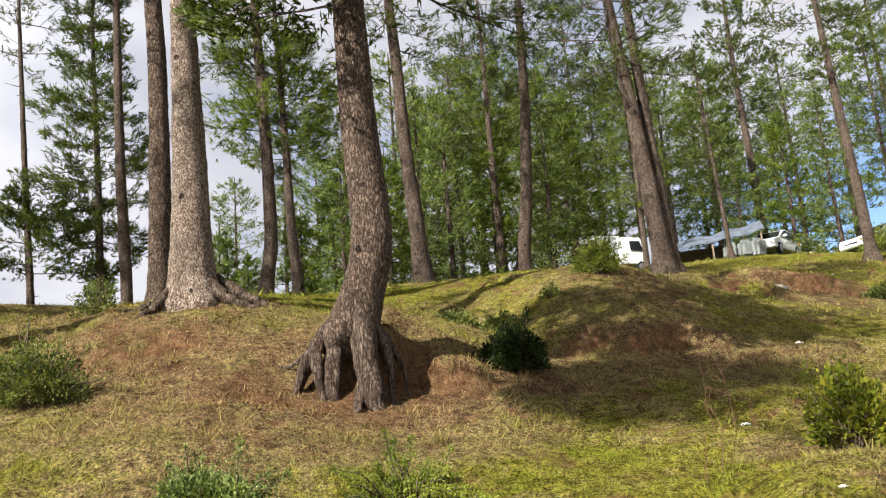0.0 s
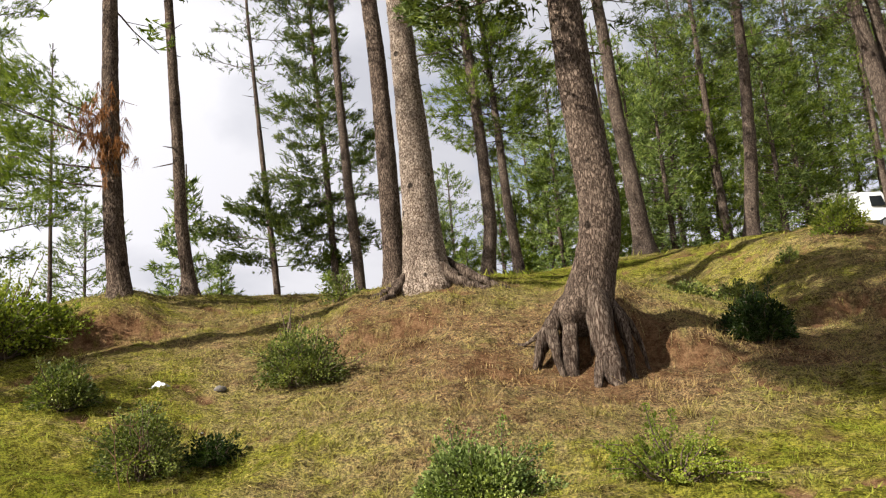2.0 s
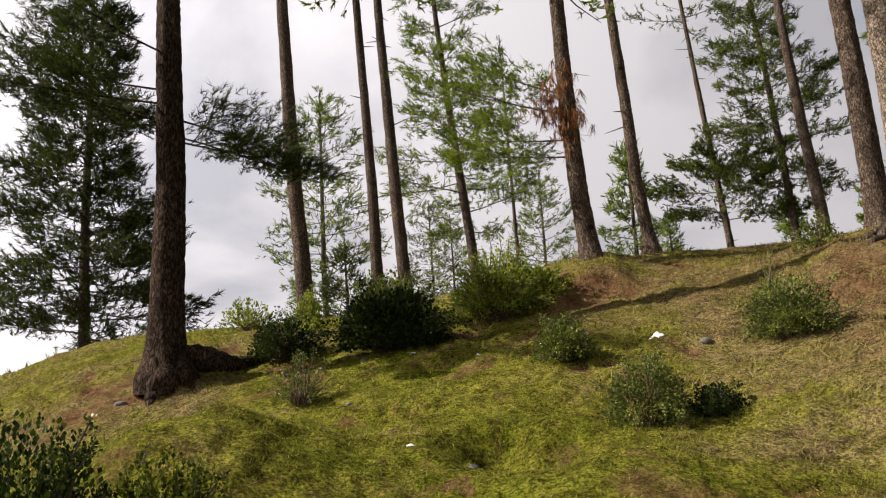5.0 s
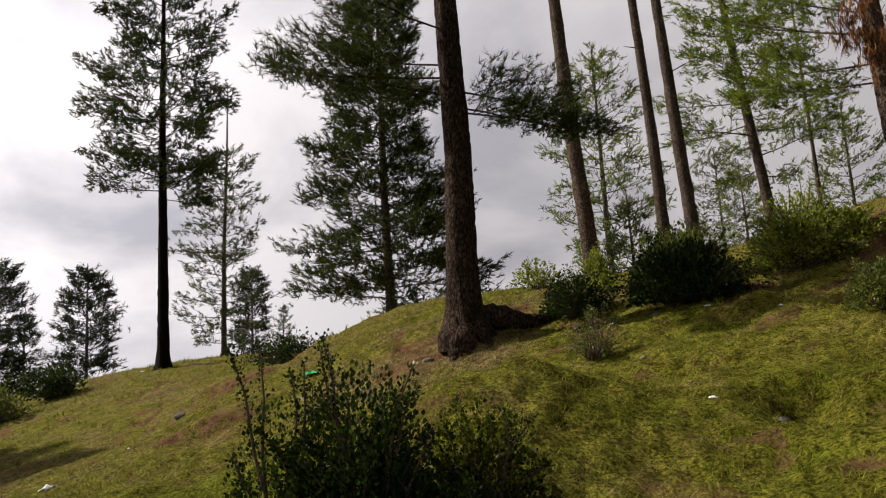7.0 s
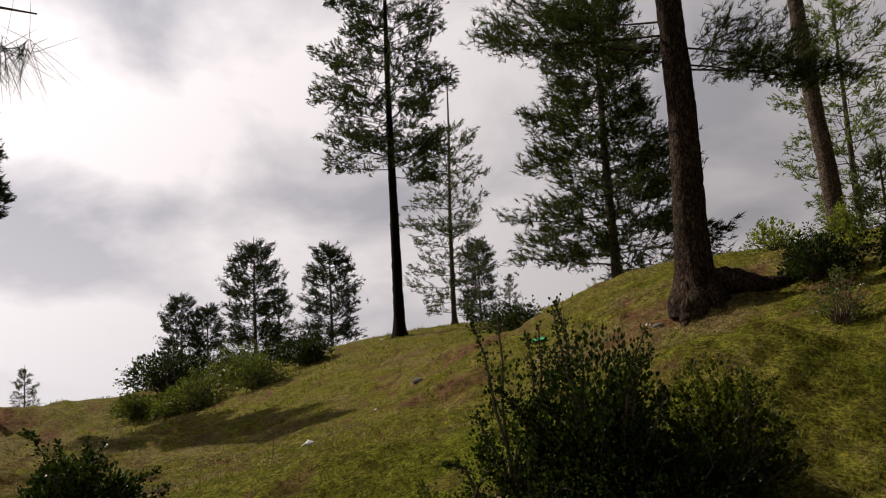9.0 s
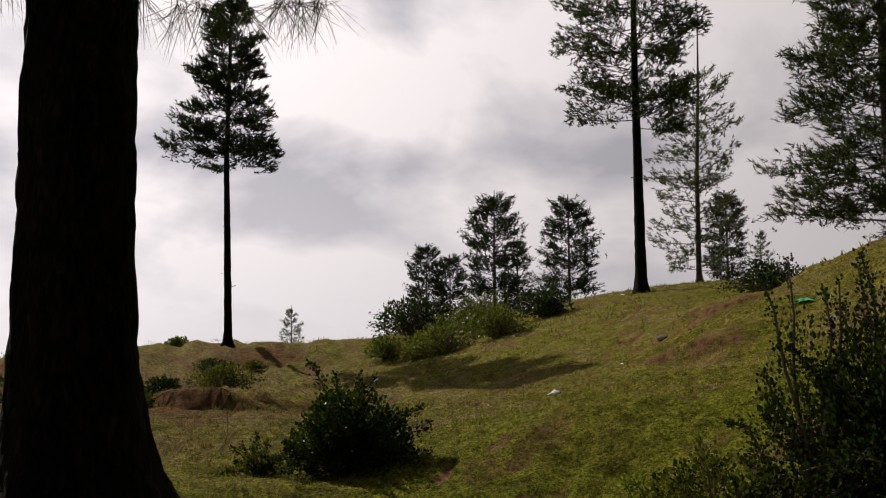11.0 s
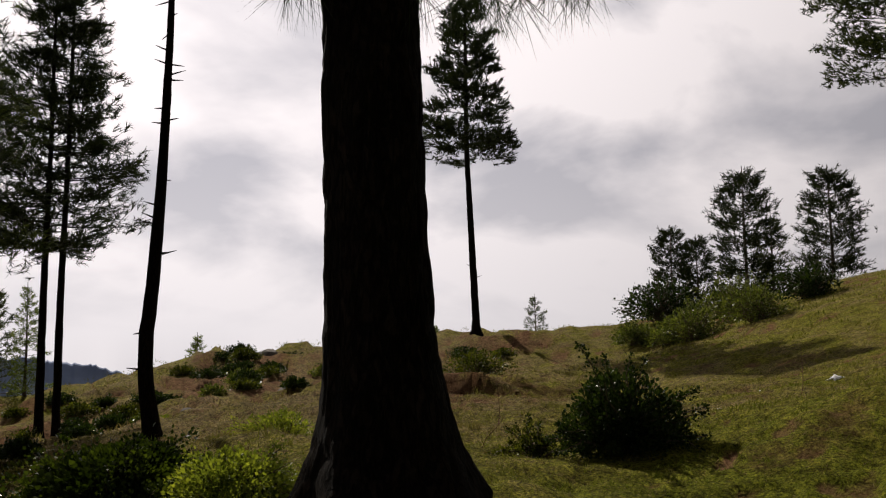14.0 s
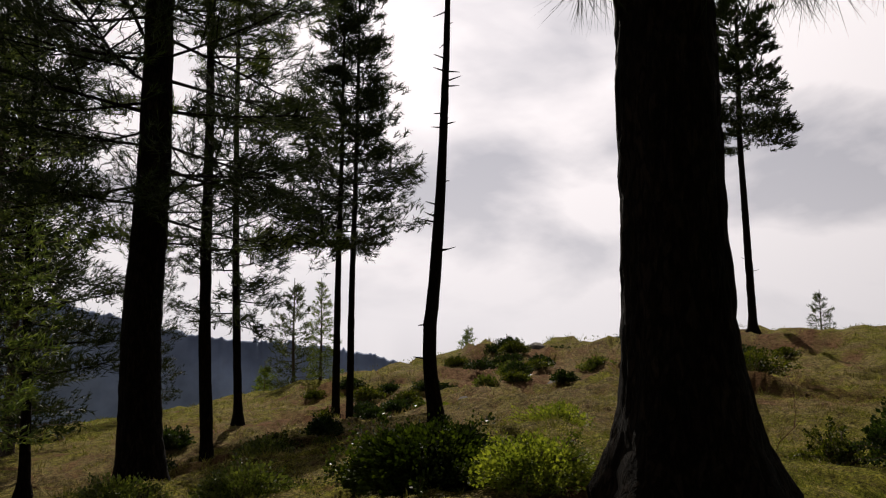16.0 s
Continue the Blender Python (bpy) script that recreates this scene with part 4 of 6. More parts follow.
pine("pine_tree", -12.79, -17.88, 0.19, ((-1.08, 0.0), (2.47, 0.04), (5.4, 0.13)), "twin-stemmed dark pine with dense crown", (3.4, 11.6, 2.0, "cone", 60, 26), leaves=NEEDLES_SHADE, mat=BARK_SHADE, flare=0.5, seed=34)
pine("pine_tree", -5.74, -11.98, 0.19, ((-0.93, 0.0), (1.16, -0.08), (2.78, -0.09), (4.44, -0.07), (6.14, -0.1)), "slim dark pine with flat pale branches", (5.4, 11.1, 2, "top", 40, 28), mat=BARK_SHADE, leaves=NEEDLES, limbs=((2.42, 60, 2, 1.9, 0.02), (2.47, 240, 4, 1.6, 0.02), (4.27, 65, 4, 1.8, 0.02), (4.37, 245, 2, 1.4, 0.02)), seed=35)
pine("pine_tree", -9.10, -16.97, 0.18, ((-0.72, 0.0), (2.29, -0.11), (5.99, -0.16), (8.55, -0.15)), "slim dark pine with leaning foot", (1.2, 11.3, 1.4, "column", 60, 30), leaves=NEEDLES_SHADE, mat=BARK_SHADE, flare=0.7, seed=36)
pine("pine_tree", -3.74, -9.72, 0.44, ((-0.27, 0.0), (1.2, -0.03), (3.03, 0.06), (4.94, 0.07)), "thick dark pine with heavy shaded boughs", (2.4, 11.7, 2.5, "column", 80, 44), leaves=NEEDLES_SHADE, mat=BARK_SHADE, fine=True, flare=0.4, seed=37)
pine("pine_tree", -4.31, -15.28, 0.17, ((-0.69, 0.0), (2.03, -0.06), (4.85, -0.09)), "dark leafy pine in the shaded edge", (0.5, 9.3, 1.8, "column", 66, 32), leaves=NEEDLES_SHADE, mat=BARK_SHADE, seed=38)

# young and far pines, built once and copied
YOUNG = "young bushy pine with branches to the ground"
FAR = "far green pine of the wood's edge"
protos = []
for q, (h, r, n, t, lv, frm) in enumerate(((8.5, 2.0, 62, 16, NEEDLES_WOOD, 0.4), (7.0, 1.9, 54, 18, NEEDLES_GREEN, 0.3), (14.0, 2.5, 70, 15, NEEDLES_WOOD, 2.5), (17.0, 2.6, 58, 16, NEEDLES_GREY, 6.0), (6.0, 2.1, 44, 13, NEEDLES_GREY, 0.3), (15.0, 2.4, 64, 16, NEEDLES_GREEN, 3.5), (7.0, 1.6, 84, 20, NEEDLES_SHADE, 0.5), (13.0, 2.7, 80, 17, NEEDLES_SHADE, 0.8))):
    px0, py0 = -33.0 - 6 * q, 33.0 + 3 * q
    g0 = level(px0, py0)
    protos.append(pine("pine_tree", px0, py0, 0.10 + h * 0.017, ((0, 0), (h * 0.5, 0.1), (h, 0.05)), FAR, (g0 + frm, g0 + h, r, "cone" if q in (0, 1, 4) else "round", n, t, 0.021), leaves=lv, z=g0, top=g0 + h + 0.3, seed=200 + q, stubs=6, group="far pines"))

rng = np.random.default_rng(77)
# the wood that closes the slope behind the parked cars and the mound
spots = []
for bearing, dist, kind, scale in (
        (21, 30, 1, 0.9), (19, 34, 0, 0.9), (16.5, 31, 1, 0.8), (14, 36, 0, 1.0), (11.5, 30, 1, 1.0), (9.5, 38, 2, 0.9), (8, 29, 0, 0.8), (6.5, 36, 5, 0.9), (5, 31, 0, 1.1),
        (3.5, 40, 2, 0.9), (2.5, 33, 5, 0.8), (1, 44, 3, 0.9), (0, 34, 2, 0.8), (-1.5, 40, 5, 0.9), (-3, 33, 5, 0.75), (-4.5, 46, 2, 1.0), (-5.5, 37, 0, 1.1),
        (-7, 48, 3, 1.0), (-8, 48, 5, 0.9), (-9.5, 52, 2, 1.0), (-11, 46, 5, 1.0), (-15, 55, 5, 1.1), 
        (-18, 57, 2, 1.1), (-21, 56, 2, 1.0), (-24, 54, 5, 1.0), (-27, 50, 3, 1.0), (-28.5, 55, 5, 1.1), (-30, 46, 2, 1.0),
        (-26, 44, 5, 0.8), (-32, 52, 2, 1.1), (-35, 45, 5, 1.0), (12.5, 44, 2, 0.9), (17.5, 44, 2, 0.8), (-2.5, 56, 2, 1.1), (4.5, 52, 2, 1.0), (-6, 66, 5, 1.2), (7.2, 26, 1, 0.85), (3.0, 28, 0, 0.9), (-1.0, 29, 1, 1.0), (-4.0, 28, 0, 0.95), (-5.6, 31, 1, 1.1), (-9.8, 50, 2, 0.9), (-16.0, 60, 2, 1.0), (-14.2, 62, 5, 1.0), (-19.5, 63, 5, 1.1), (-12.0, 58, 2, 1.0), (-13, 50, 5, 0.9), (-17.2, 52, 0, 1.2), (-23, 48, 0, 1.1), (-20.5, 50, 1, 1.2), (10.5, 27, 0, 0.75), (12.8, 29, 1, 0.75)):
    spots.append((bearing, dist, kind, scale))
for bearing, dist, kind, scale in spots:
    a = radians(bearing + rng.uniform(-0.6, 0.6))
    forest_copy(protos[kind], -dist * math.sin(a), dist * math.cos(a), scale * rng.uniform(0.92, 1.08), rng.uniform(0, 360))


def standing(x, y, top, kind, label="", sink=0.1):
    """A copied pine whose tip reaches the height top."""
    z0 = level(x, y)
    heights = (8.8, 7.3, 14.3, 17.3, 6.3, 15.3, 7.3, 13.3)
    ob = forest_copy(protos[kind], x, y, max(0.08, (top - z0) / heights[kind]), rng.uniform(0, 360), sink)
    if label:
        tagged(ob, label)
    return ob


for x, y, top, kind, label in (
        (-28.9, 17.9, 15.6, 2, "leafy dark pine beyond the crest"), (-20.3, 22.0, 10.2, 2, "leafy dark pine beyond the crest"), (-20.0, 27.3, 12.8, 0, "leafy dark pine beyond the crest"),
        (-16.7, 24.7, 8.4, 0, "small pine beyond the crest"), (-24.0, 15.5, 8.0, 4, "sparse pine beyond the crest"), (-14.5, 29.0, 9.0, 1, "bushy pine beyond the crest"), (-11.0, 33.0, 10.5, 0, "bushy pine beyond the crest"),
        (-47.7, 5.7, 9.4, 6, "small pine on the skyline"), (-49.4, 7.8, 7.5, 4, "small pine on the skyline"), (-62.0, -3.7, 11.8, 6, "bushy pine on the skyline"), (-59.5, -8.9, 11.9, 6, "bushy pine on the skyline"),
        (-59.7, -7.2, 8.6, 4, "thin pine on the skyline"), (-54.7, -12.9, 7.7, 6, "bushy pine on the skyline"), (-56.0, -11.6, 7.1, 6, "bushy pine on the skyline"), (-48.4, -20.2, 3.3, 4, "small pale bare conifer on the ridge"),
        (-20.9, -32.6, 3.4, 4, "small pine on the shaded slope"), (-20.7, -30.3, 3.4, 0, "small pine on the shaded slope"), (-23.5, -39.2, -0.7, 1, "small pine on the shaded slope"),
        (-31.3, -31.8, 1.3, 1, "tiny pine on the ridge"), (-13.0, -30.0, 5.0, 7, "dark pine of the shaded wood"), (-6.0, -22.0, 8.5, 7, "dark pine of the shaded wood"),
        (-4.5, -18.0, 8.0, 7, "dark pine of the shaded wood"), (-10.5, -36.0, 7.0, 7, "dark pine of the shaded wood"), (-3.0, -13.5, 6.0, 2, "olive sunlit pine of the shaded wood"), (-1.0, -16.0, 9.0, 7, "dark pine of the shaded wood"), (-45.0, -1.5, 3.4, 4, "small leafless shrub-like conifer")):
    standing(x, y, top, kind, label)


# ---- shrubs ----
def shrub(x, y, wide, tall, leaf, leaves, label, shoots=70, per=55, seed=1, lean=(0, 0), deep=None, twiggy=0.2, group="shrubs on the slope", rise=0.0, ragged=0.35):
    """A shrub of many curved shoots set with leaves; ragged ones send up uneven spires."""
    rng = np.random.default_rng(seed)
    z0 = level(x, y) + rise
    ob = thing("shrub", x, y, z0, label, "shrub", group)
    wide = wide * 1.2
    near_by = x * x + y * y < 130
    leaf, per = leaf * (0.58 if near_by else 0.72), int(per * (2.0 if near_by else 1.2))
    deep = deep * 1.2 if deep else wide
    wood, at_, way_ = [], [], []
    for q in range(shoots):
        a = q * 2.399 + rng.normal(0, 0.3)
        el = math.asin(min(1.0, 0.06 + 0.94 * (q + rng.uniform(0, 1)) / shoots))
        out = rng.uniform(0.62, 1.05) * (0.85 + 0.3 * math.sin(3 * a + seed) * math.cos(el))
        h = tall * math.sin(el) * out * (1 - ragged * rng.uniform(-0.25, 0.75))
        tip = np.array([math.cos(a) * math.cos(el) * wide / 2 * out + lean[0] * h, math.sin(a) * math.cos(el) * deep / 2 * out + lean[1] * h, h])
        foot = np.array([tip[0] * 0.15 + rng.normal(0, 0.03), tip[1] * 0.15 + rng.normal(0, 0.03), -0.03])
        s = np.linspace(0, 1, 5)[:, None]
        mid = foot * 0.5 + tip * 0.5 + np.array([0, 0, 0.16 * tall])
        path = foot * (1 - s) ** 2 + 2 * mid * s * (1 - s) + tip * s ** 2 + rng.normal(0, 0.014, (5, 3)) * wide
        wood.append(tube(path, np.linspace(0.011, 0.003, 5) * (0.5 + 0.6 * tall), 4))
        n = int(per * rng.uniform(0.6, 1.3))
        u = twiggy + (1.03 - twiggy) * rng.uniform(0, 1, n) ** 0.7
        p = np.stack([np.interp(u, s[:, 0], path[:, k]) for k in range(3)], -1)
        side = rng.normal(size=(n, 3))
        side /= np.linalg.norm(side, axis=1)[:, None]
        dist = np.abs(rng.normal(0, 1, (n, 1))) * (0.03 + 0.065 * wide) * (1 - 0.55 * ragged) * (1.2 - (0.7 + 0.25 * ragged) * u[:, None])
        at_.append(p + side * dist)
        w = side + (path[-1] - path[-2]) / (np.linalg.norm(path[-1] - path[-2]) + 1e-6) * 0.8 + np.array([0, 0, 0.25])
        way_.append(w / np.linalg.norm(w, axis=1)[:, None])
    at_, way_ = np.concatenate(at_), np.concatenate(way_)
    inner = rng.normal(size=(int(0.22 * (1 - 0.5 * ragged) * len(at_)), 3))
    inner /= np.linalg.norm(inner, axis=1)[:, None]
    inner *= 0.80 * rng.uniform(0.2, 1, (len(inner), 1)) ** 0.4
    inner = inner * np.array([wide / 2, deep / 2, tall * 0.9])
    inner[:, 2] = np.abs(inner[:, 2])
    inner[:, :2] += np.outer(inner[:, 2], lean)
    grown = np.ones(len(at_) + len(inner))
    if twiggy < 0.3:
        grown[len(at_):] = 1.5
        at_, way_ = np.concatenate([at_, inner]), np.concatenate([way_, inner / (np.linalg.norm(inner, axis=1)[:, None] + 1e-6)])
    at_[:, 2] = np.maximum(at_[:, 2], 0.01)
    n = len(at_)
    s = np.cross(way_, rng.normal(size=(n, 3)))
    s /= np.linalg.norm(s, axis=1)[:, None] + 1e-9
    up_ = np.cross(s, way_)
    ln = leaf * rng.uniform(0.6, 1.25, (n, 1)) * grown[:n, None]
    v = np.stack([at_, at_ + way_ * ln * 0.5 + s * ln * 0.38 + up_ * ln * 0.10, at_ + way_ * ln, at_ + way_ * ln * 0.5 - s * ln * 0.38 + up_ * ln * 0.08], 1).reshape(-1, 3)
    tagged(solid("branchwork", *gather(wood), TWIG, ob), kind="stuff")
    solid("foliage", v, np.arange(4 * n).reshape(-1, 4), leaves, ob)
    return ob


GREEN_SHRUB = "dense small-leaved green shrub on dry grass"
DARK_SHRUB = "dark green broad-leaved shrub in the hollow"
shrub(-4.56, 8.37, 1.12, 0.92, 0.040, LEAF_MID, "rounded small-leaved green shrub on the dry slope", 90, 70, 1)
shrub(-4.95, 8.75, 0.50, 1.15, 0.035, LEAF_LIGHT, "thin light green sprays behind a rounded shrub", 22, 26, 2, twiggy=0.4)
shrub(0.41, 10.42, 0.88, 0.76, 0.055, LEAF_DARK, DARK_SHRUB, 80, 60, 3)
shrub(-4.53, 5.60, 0.80, 0.78, 0.036, LEAF_MID, "loose green shrub with a scrap of litter on it", 75, 62, 4)
shrub(-4.12, 5.98, 0.50, 0.34, 0.036, LEAF_DARK, "low green shrub beside a loose shrub", 40, 45, 5)
shrub(-6.28, 6.56, 0.76, 0.62, 0.040, LEAF_MID, GREEN_SHRUB, 70, 60, 6)
shrub(-1.50, 4.95, 0.86, 0.60, 0.034, LEAF_FRESH, "fine-leaved spreading green shrub close by", 130, 95, 7, ragged=0.4)
shrub(-1.80, 5.55, 0.42, 0.60, 0.030, LEAF_FRESH, "fine-leaved upright green shrub", 30, 45, 8)
shrub(-0.32, 5.00, 0.84, 0.47, 0.030, LEAF_LIGHT, "light green shrub with long loose sprays", 60, 70, 9, twiggy=0.30, ragged=0.8)
shrub(2.82, 6.55, 0.70, 0.78, 0.060, LEAF_YELLOW, "yellow-green broad-leaved shrub in the sun", 60, 34, 10)
shrub(2.14, 15.31, 0.95, 0.85, 0.055, LEAF_LIGHT, "light green shrub on the grassy mound", 60, 45, 11)
shrub(1.2, 14.6, 0.4, 0.3, 0.05, LEAF_MID, "small green tuft on the mound", 20, 25, 12)
shrub(-9.42, 6.56, 1.9, 1.15, 0.060, LEAF_DARK, "broad dark green thicket on the slope", 190, 75, 13, deep=1.5)
shrub(-8.95, 8.15, 1.7, 1.45, 0.050, LEAF_LIGHT, "bright light green bush below the bank", 140, 62, 14, deep=1.3)
shrub(-8.55, 8.55, 1.1, 0.7, 0.060, LEAF_LIGHT, "low light green bush below the bank", 70, 50, 114)
shrub(-10.2, 7.2, 1.3, 1.25, 0.060, LEAF_MID, "green bush in the middle of the thicket", 90, 60, 115)
shrub(-11.5, 6.5, 0.55, 0.95, 0.05, LEAF_LIGHT, "upright yellowish bush beside the thicket", 40, 40, 15)
shrub(-8.56, 4.59, 0.80, 0.78, 0.038, LEAF_MID, "thin twiggy shrub with sparse leaves", 46, 26, 16, twiggy=0.45)
shrub(-10.7, 5.6, 1.1, 0.85, 0.05, LEAF_DARK, "dark green bush joined to the thicket", 80, 55, 17)
shrub(-13.56, 6.48, 1.0, 0.75, 0.06, LEAF_LIGHT, "small light bush on the crest", 36, 30, 18)
# LEAF_DARK here: shade on the backlit near shrubs is put into leaf colour
shrub(-3.92, 0.58, 0.85, 1.38, 0.032, LEAF_DARK, "tall dark twiggy shrub close by", 95, 150, 19, twiggy=0.12, ragged=0.7)
shrub(-4.10, 0.24, 0.70, 1.36, 0.030, LEAF_DARK, "dark twiggy shrub with thin upright spires", 44, 120, 119, twiggy=0.2, ragged=0.85)
shrub(-3.90, 1.14, 0.80, 1.02, 0.030, LEAF_OLIVE, "loose feathery shrub close by", 80, 130, 20, twiggy=0.22, ragged=0.8)
shrub(-3.72, 0.82, 1.00, 0.74, 0.034, LEAF_DARK, "dense dark base of a twiggy shrub", 110, 120, 120, ragged=0.45)
shrub(-3.98, -0.18, 0.95, 0.62, 0.030, LEAF_OLIVE, "low spreading olive shrub at the foot of a tall one", 80, 90, 21, ragged=0.7)
shrub(-7.06, -2.89, 1.20, 0.95, 0.050, LEAF_DARK, "dark rounded broad-leaved bush on short grass", 120, 90, 22, ragged=0.8)
shrub(-6.72, -3.60, 0.60, 0.50, 0.040, LEAF_OLIVE, "loose olive sprigs beside a dark bush", 34, 50, 23, twiggy=0.3, ragged=0.8)
shrub(-5.48, -0.52, 0.20, 0.34, 0.045, LEAF_LIGHT, "single pale sprig standing in the grass", 6, 22, 24, twiggy=0.3)
for q, (x, y, w, h, lf, lv, lb) in enumerate((
        (-32.0, -9.5, 2.0, 1.2, 0.10, LEAF_MID, "green bush on the far slope"), (-30.6, -6.9, 2.5, 1.8, 0.10, LEAF_MID, "tall green bush on the far slope"), (-30.0, -4.7, 2.4, 1.8, 0.10, LEAF_MID, "mid green bush on the far slope"),
        (-33.0, -3.2, 2.4, 1.7, 0.12, LEAF_DARK, "dark leafy bush on the far crest"), (-33.5, -6.0, 3.0, 2.2, 0.12, LEAF_MID, "green bush on the far slope"), (-37.0, -9.6, 3.6, 2.6, 0.14, LEAF_DARK, "dark bush below skyline pines"),
        (-31.5, -8.0, 2.0, 1.4, 0.10, LEAF_MID, "mid green bush on the far slope"), (-26.5, -22.0, 1.2, 0.6, 0.09, LEAF_DARK, "dark bush on the rough ridge"), (-23.0, -17.5, 1.2, 0.6, 0.09, LEAF_MID, "green bush on the rough ridge"), (-27.0, -18.5, 1.3, 0.7, 0.09, LEAF_DARK, "dark bush on the rough ridge"), (-25.7, 4.0, 2.4, 1.2, 0.10, LEAF_DARK, "dark low bush on the crest"), (-21.6, -11.3, 2.0, 1.05, 0.08, LEAF_OLIVE, "yellow-green bush on broken ground"), (-17.7, -10.5, 0.8, 0.6, 0.07, LEAF_MID, "small round bush on red soil"),
        (-18.0, -9.8, 0.65, 0.4, 0.07, LEAF_DARK, "small dark bush on red soil"), (-8.1, -7.5, 1.05, 0.52, 0.05, LEAF_LIGHT, "yellow-green sunlit bush on short grass"), (-5.6, -10.3, 0.8, 0.5, 0.05, LEAF_MID, "low bush at the shaded edge"),
        (-2.9, -8.3, 0.8, 0.4, 0.045, LEAF_MID, "low bush at the shaded edge"), (-18.5, -18.5, 0.9, 0.6, 0.08, LEAF_MID, "round bush on the broken bank"), (-20.5, -19.0, 1.0, 0.6, 0.08, LEAF_DARK, "round dark bush on the broken bank"),
        (-24.0, -23.0, 1.3, 0.7, 0.09, LEAF_DARK, "dark bush on the rough ridge"), (-28.0, -26.0, 1.4, 0.8, 0.10, LEAF_DARK, "dark bush on the rough ridge"), (-30.5, -29.0, 1.2, 0.7, 0.10, LEAF_DARK, "dark bush on the rough ridge"),
        (-22.0, -20.5, 1.2, 0.7, 0.09, LEAF_MID, "green bush on the rough ridge"), (-14.5, -17.0, 0.8, 0.5, 0.07, LEAF_MID, "small bush by the twin pine"), (-13.8, -15.5, 0.7, 0.45, 0.07, LEAF_LIGHT, "small light bush by the twin pine"),
        (-7.0, -12.5, 0.9, 0.5, 0.06, LEAF_MID, "bush at the foot of a slim pine"), (-5.6, -13.4, 0.9, 0.5, 0.06, LEAF_DARK, "dark bush at the foot of a slim pine"), (-39.0, -22.5, 1.4, 0.8, 0.12, LEAF_MID, "bush on the ridge"),
        (-33.0, -23.0, 1.6, 0.8, 0.11, LEAF_DARK, "dark bush on the rough ridge"), (-21.2, -20.0, 0.9, 0.5, 0.08, LEAF_OLIVE, "olive bush on the rough ridge"), (-23.6, -20.6, 1.1, 0.6, 0.08, LEAF_DARK, "dark bush on the rough ridge"), (-25.6, -23.6, 1.2, 0.6, 0.09, LEAF_OLIVE, "olive bush on the rough ridge"), (-18.0, -19.8, 0.9, 0.45, 0.07, LEAF_DARK, "dark bush on the broken bank"),
        (-15.6, -18.8, 0.9, 0.5, 0.07, LEAF_OLIVE, "olive bush by the twin pine"), (-11.4, -17.0, 0.7, 0.5, 0.06, LEAF_OLIVE, "small olive bush by the twin pine"), (-13.4, -8.4, 0.8, 0.5, 0.06, LEAF_DARK, "small dark bush on red soil"), (-12.2, -8.2, 0.6, 0.4, 0.06, LEAF_OLIVE, "small olive bush on red soil"), (-7.6, -11.6, 0.7, 0.45, 0.05, LEAF_OLIVE, "olive bush beside a slim pine"),
        (-0.4, 12.6, 0.7, 0.35, 0.05, LEAF_MID, "low green plants behind the leaning pine"), (-5.6, 11.6, 0.7, 0.75, 0.045, LEAF_MID, "leafy bush at the large pine's foot"),
        (0.3, 14.0, 0.8, 0.5, 0.05, LEAF_MID, "green bush in the hollow way"), (-0.9, 13.4, 0.7, 0.5, 0.05, LEAF_MID, "green bush in the hollow way"), (9.5, 20.5, 1.0, 0.5, 0.07, LEAF_MID, "low green bush on the far slope"),
        (12.0, 23.5, 1.2, 0.6, 0.08, LEAF_MID, "low green bush on the far slope"), (17.0, 36.0, 2.5, 1.6, 0.12, LEAF_LIGHT, "light green bush beside the parking place"))):
    shrub(x, y, w, h, lf, lv, lb, int(34 + 22 * w), 34, 40 + q, group="")
for q, (x, y, w, h) in enumerate(((-23.2, -24.5, 1.1, 0.5), (-22.0, -22.0, 1.3, 0.45), (-24.6, -22.8, 1.0, 0.4), (-22.1, -19.4, 1.2, 0.45), (-19.7, -16.4, 0.9, 0.4), (-16.8, -23.1, 1.0, 0.4), (-16.0, -21.2, 1.2, 0.45), (-17.1, -21.4, 0.8, 0.35), (-17.5, -20.0, 1.1, 0.4),
                                 (-15.8, -23.6, 0.9, 0.35), (-13.6, -17.0, 0.8, 0.4), (-14.1, -19.0, 1.0, 0.4), (-7.7, -13.3, 0.8, 0.4), (-8.4, -12.8, 0.6, 0.35), (-7.3, -16.3, 0.9, 0.45), (-19.7, -18.3, 1.0, 0.4), (-25.4, -24.6, 0.9, 0.5), (-27.2, -14.5, 1.3, 0.5), (-29.6, -14.0, 1.0, 0.4), (-10.9, -14.6, 0.8, 0.35))):
    shrub(x, y, w, h, 0.075, LEAF_DARK if q % 3 else LEAF_OLIVE, "low dark clump of scrub on broken ground" if q % 3 else "low olive clump of scrub on broken ground", int(24 + 18 * w), 34, 700 + q, group="scrub on the rough slope")
shrub(-3.26, -4.62, 1.05, 0.46, 0.046, LEAF_GLOSS, "glossy green bush close by in the shade", 150, 95, 30, ragged=0.35)
shrub(-3.30, -3.85, 0.72, 0.34, 0.030, LEAF_LIGHT, "feathery fine-leaved plant close to the trunk", 70, 70, 31)
shrub(-2.6, -5.6, 0.7, 0.34, 0.032, LEAF_MID, "fine-leaved green bush close by", 60, 60, 32)

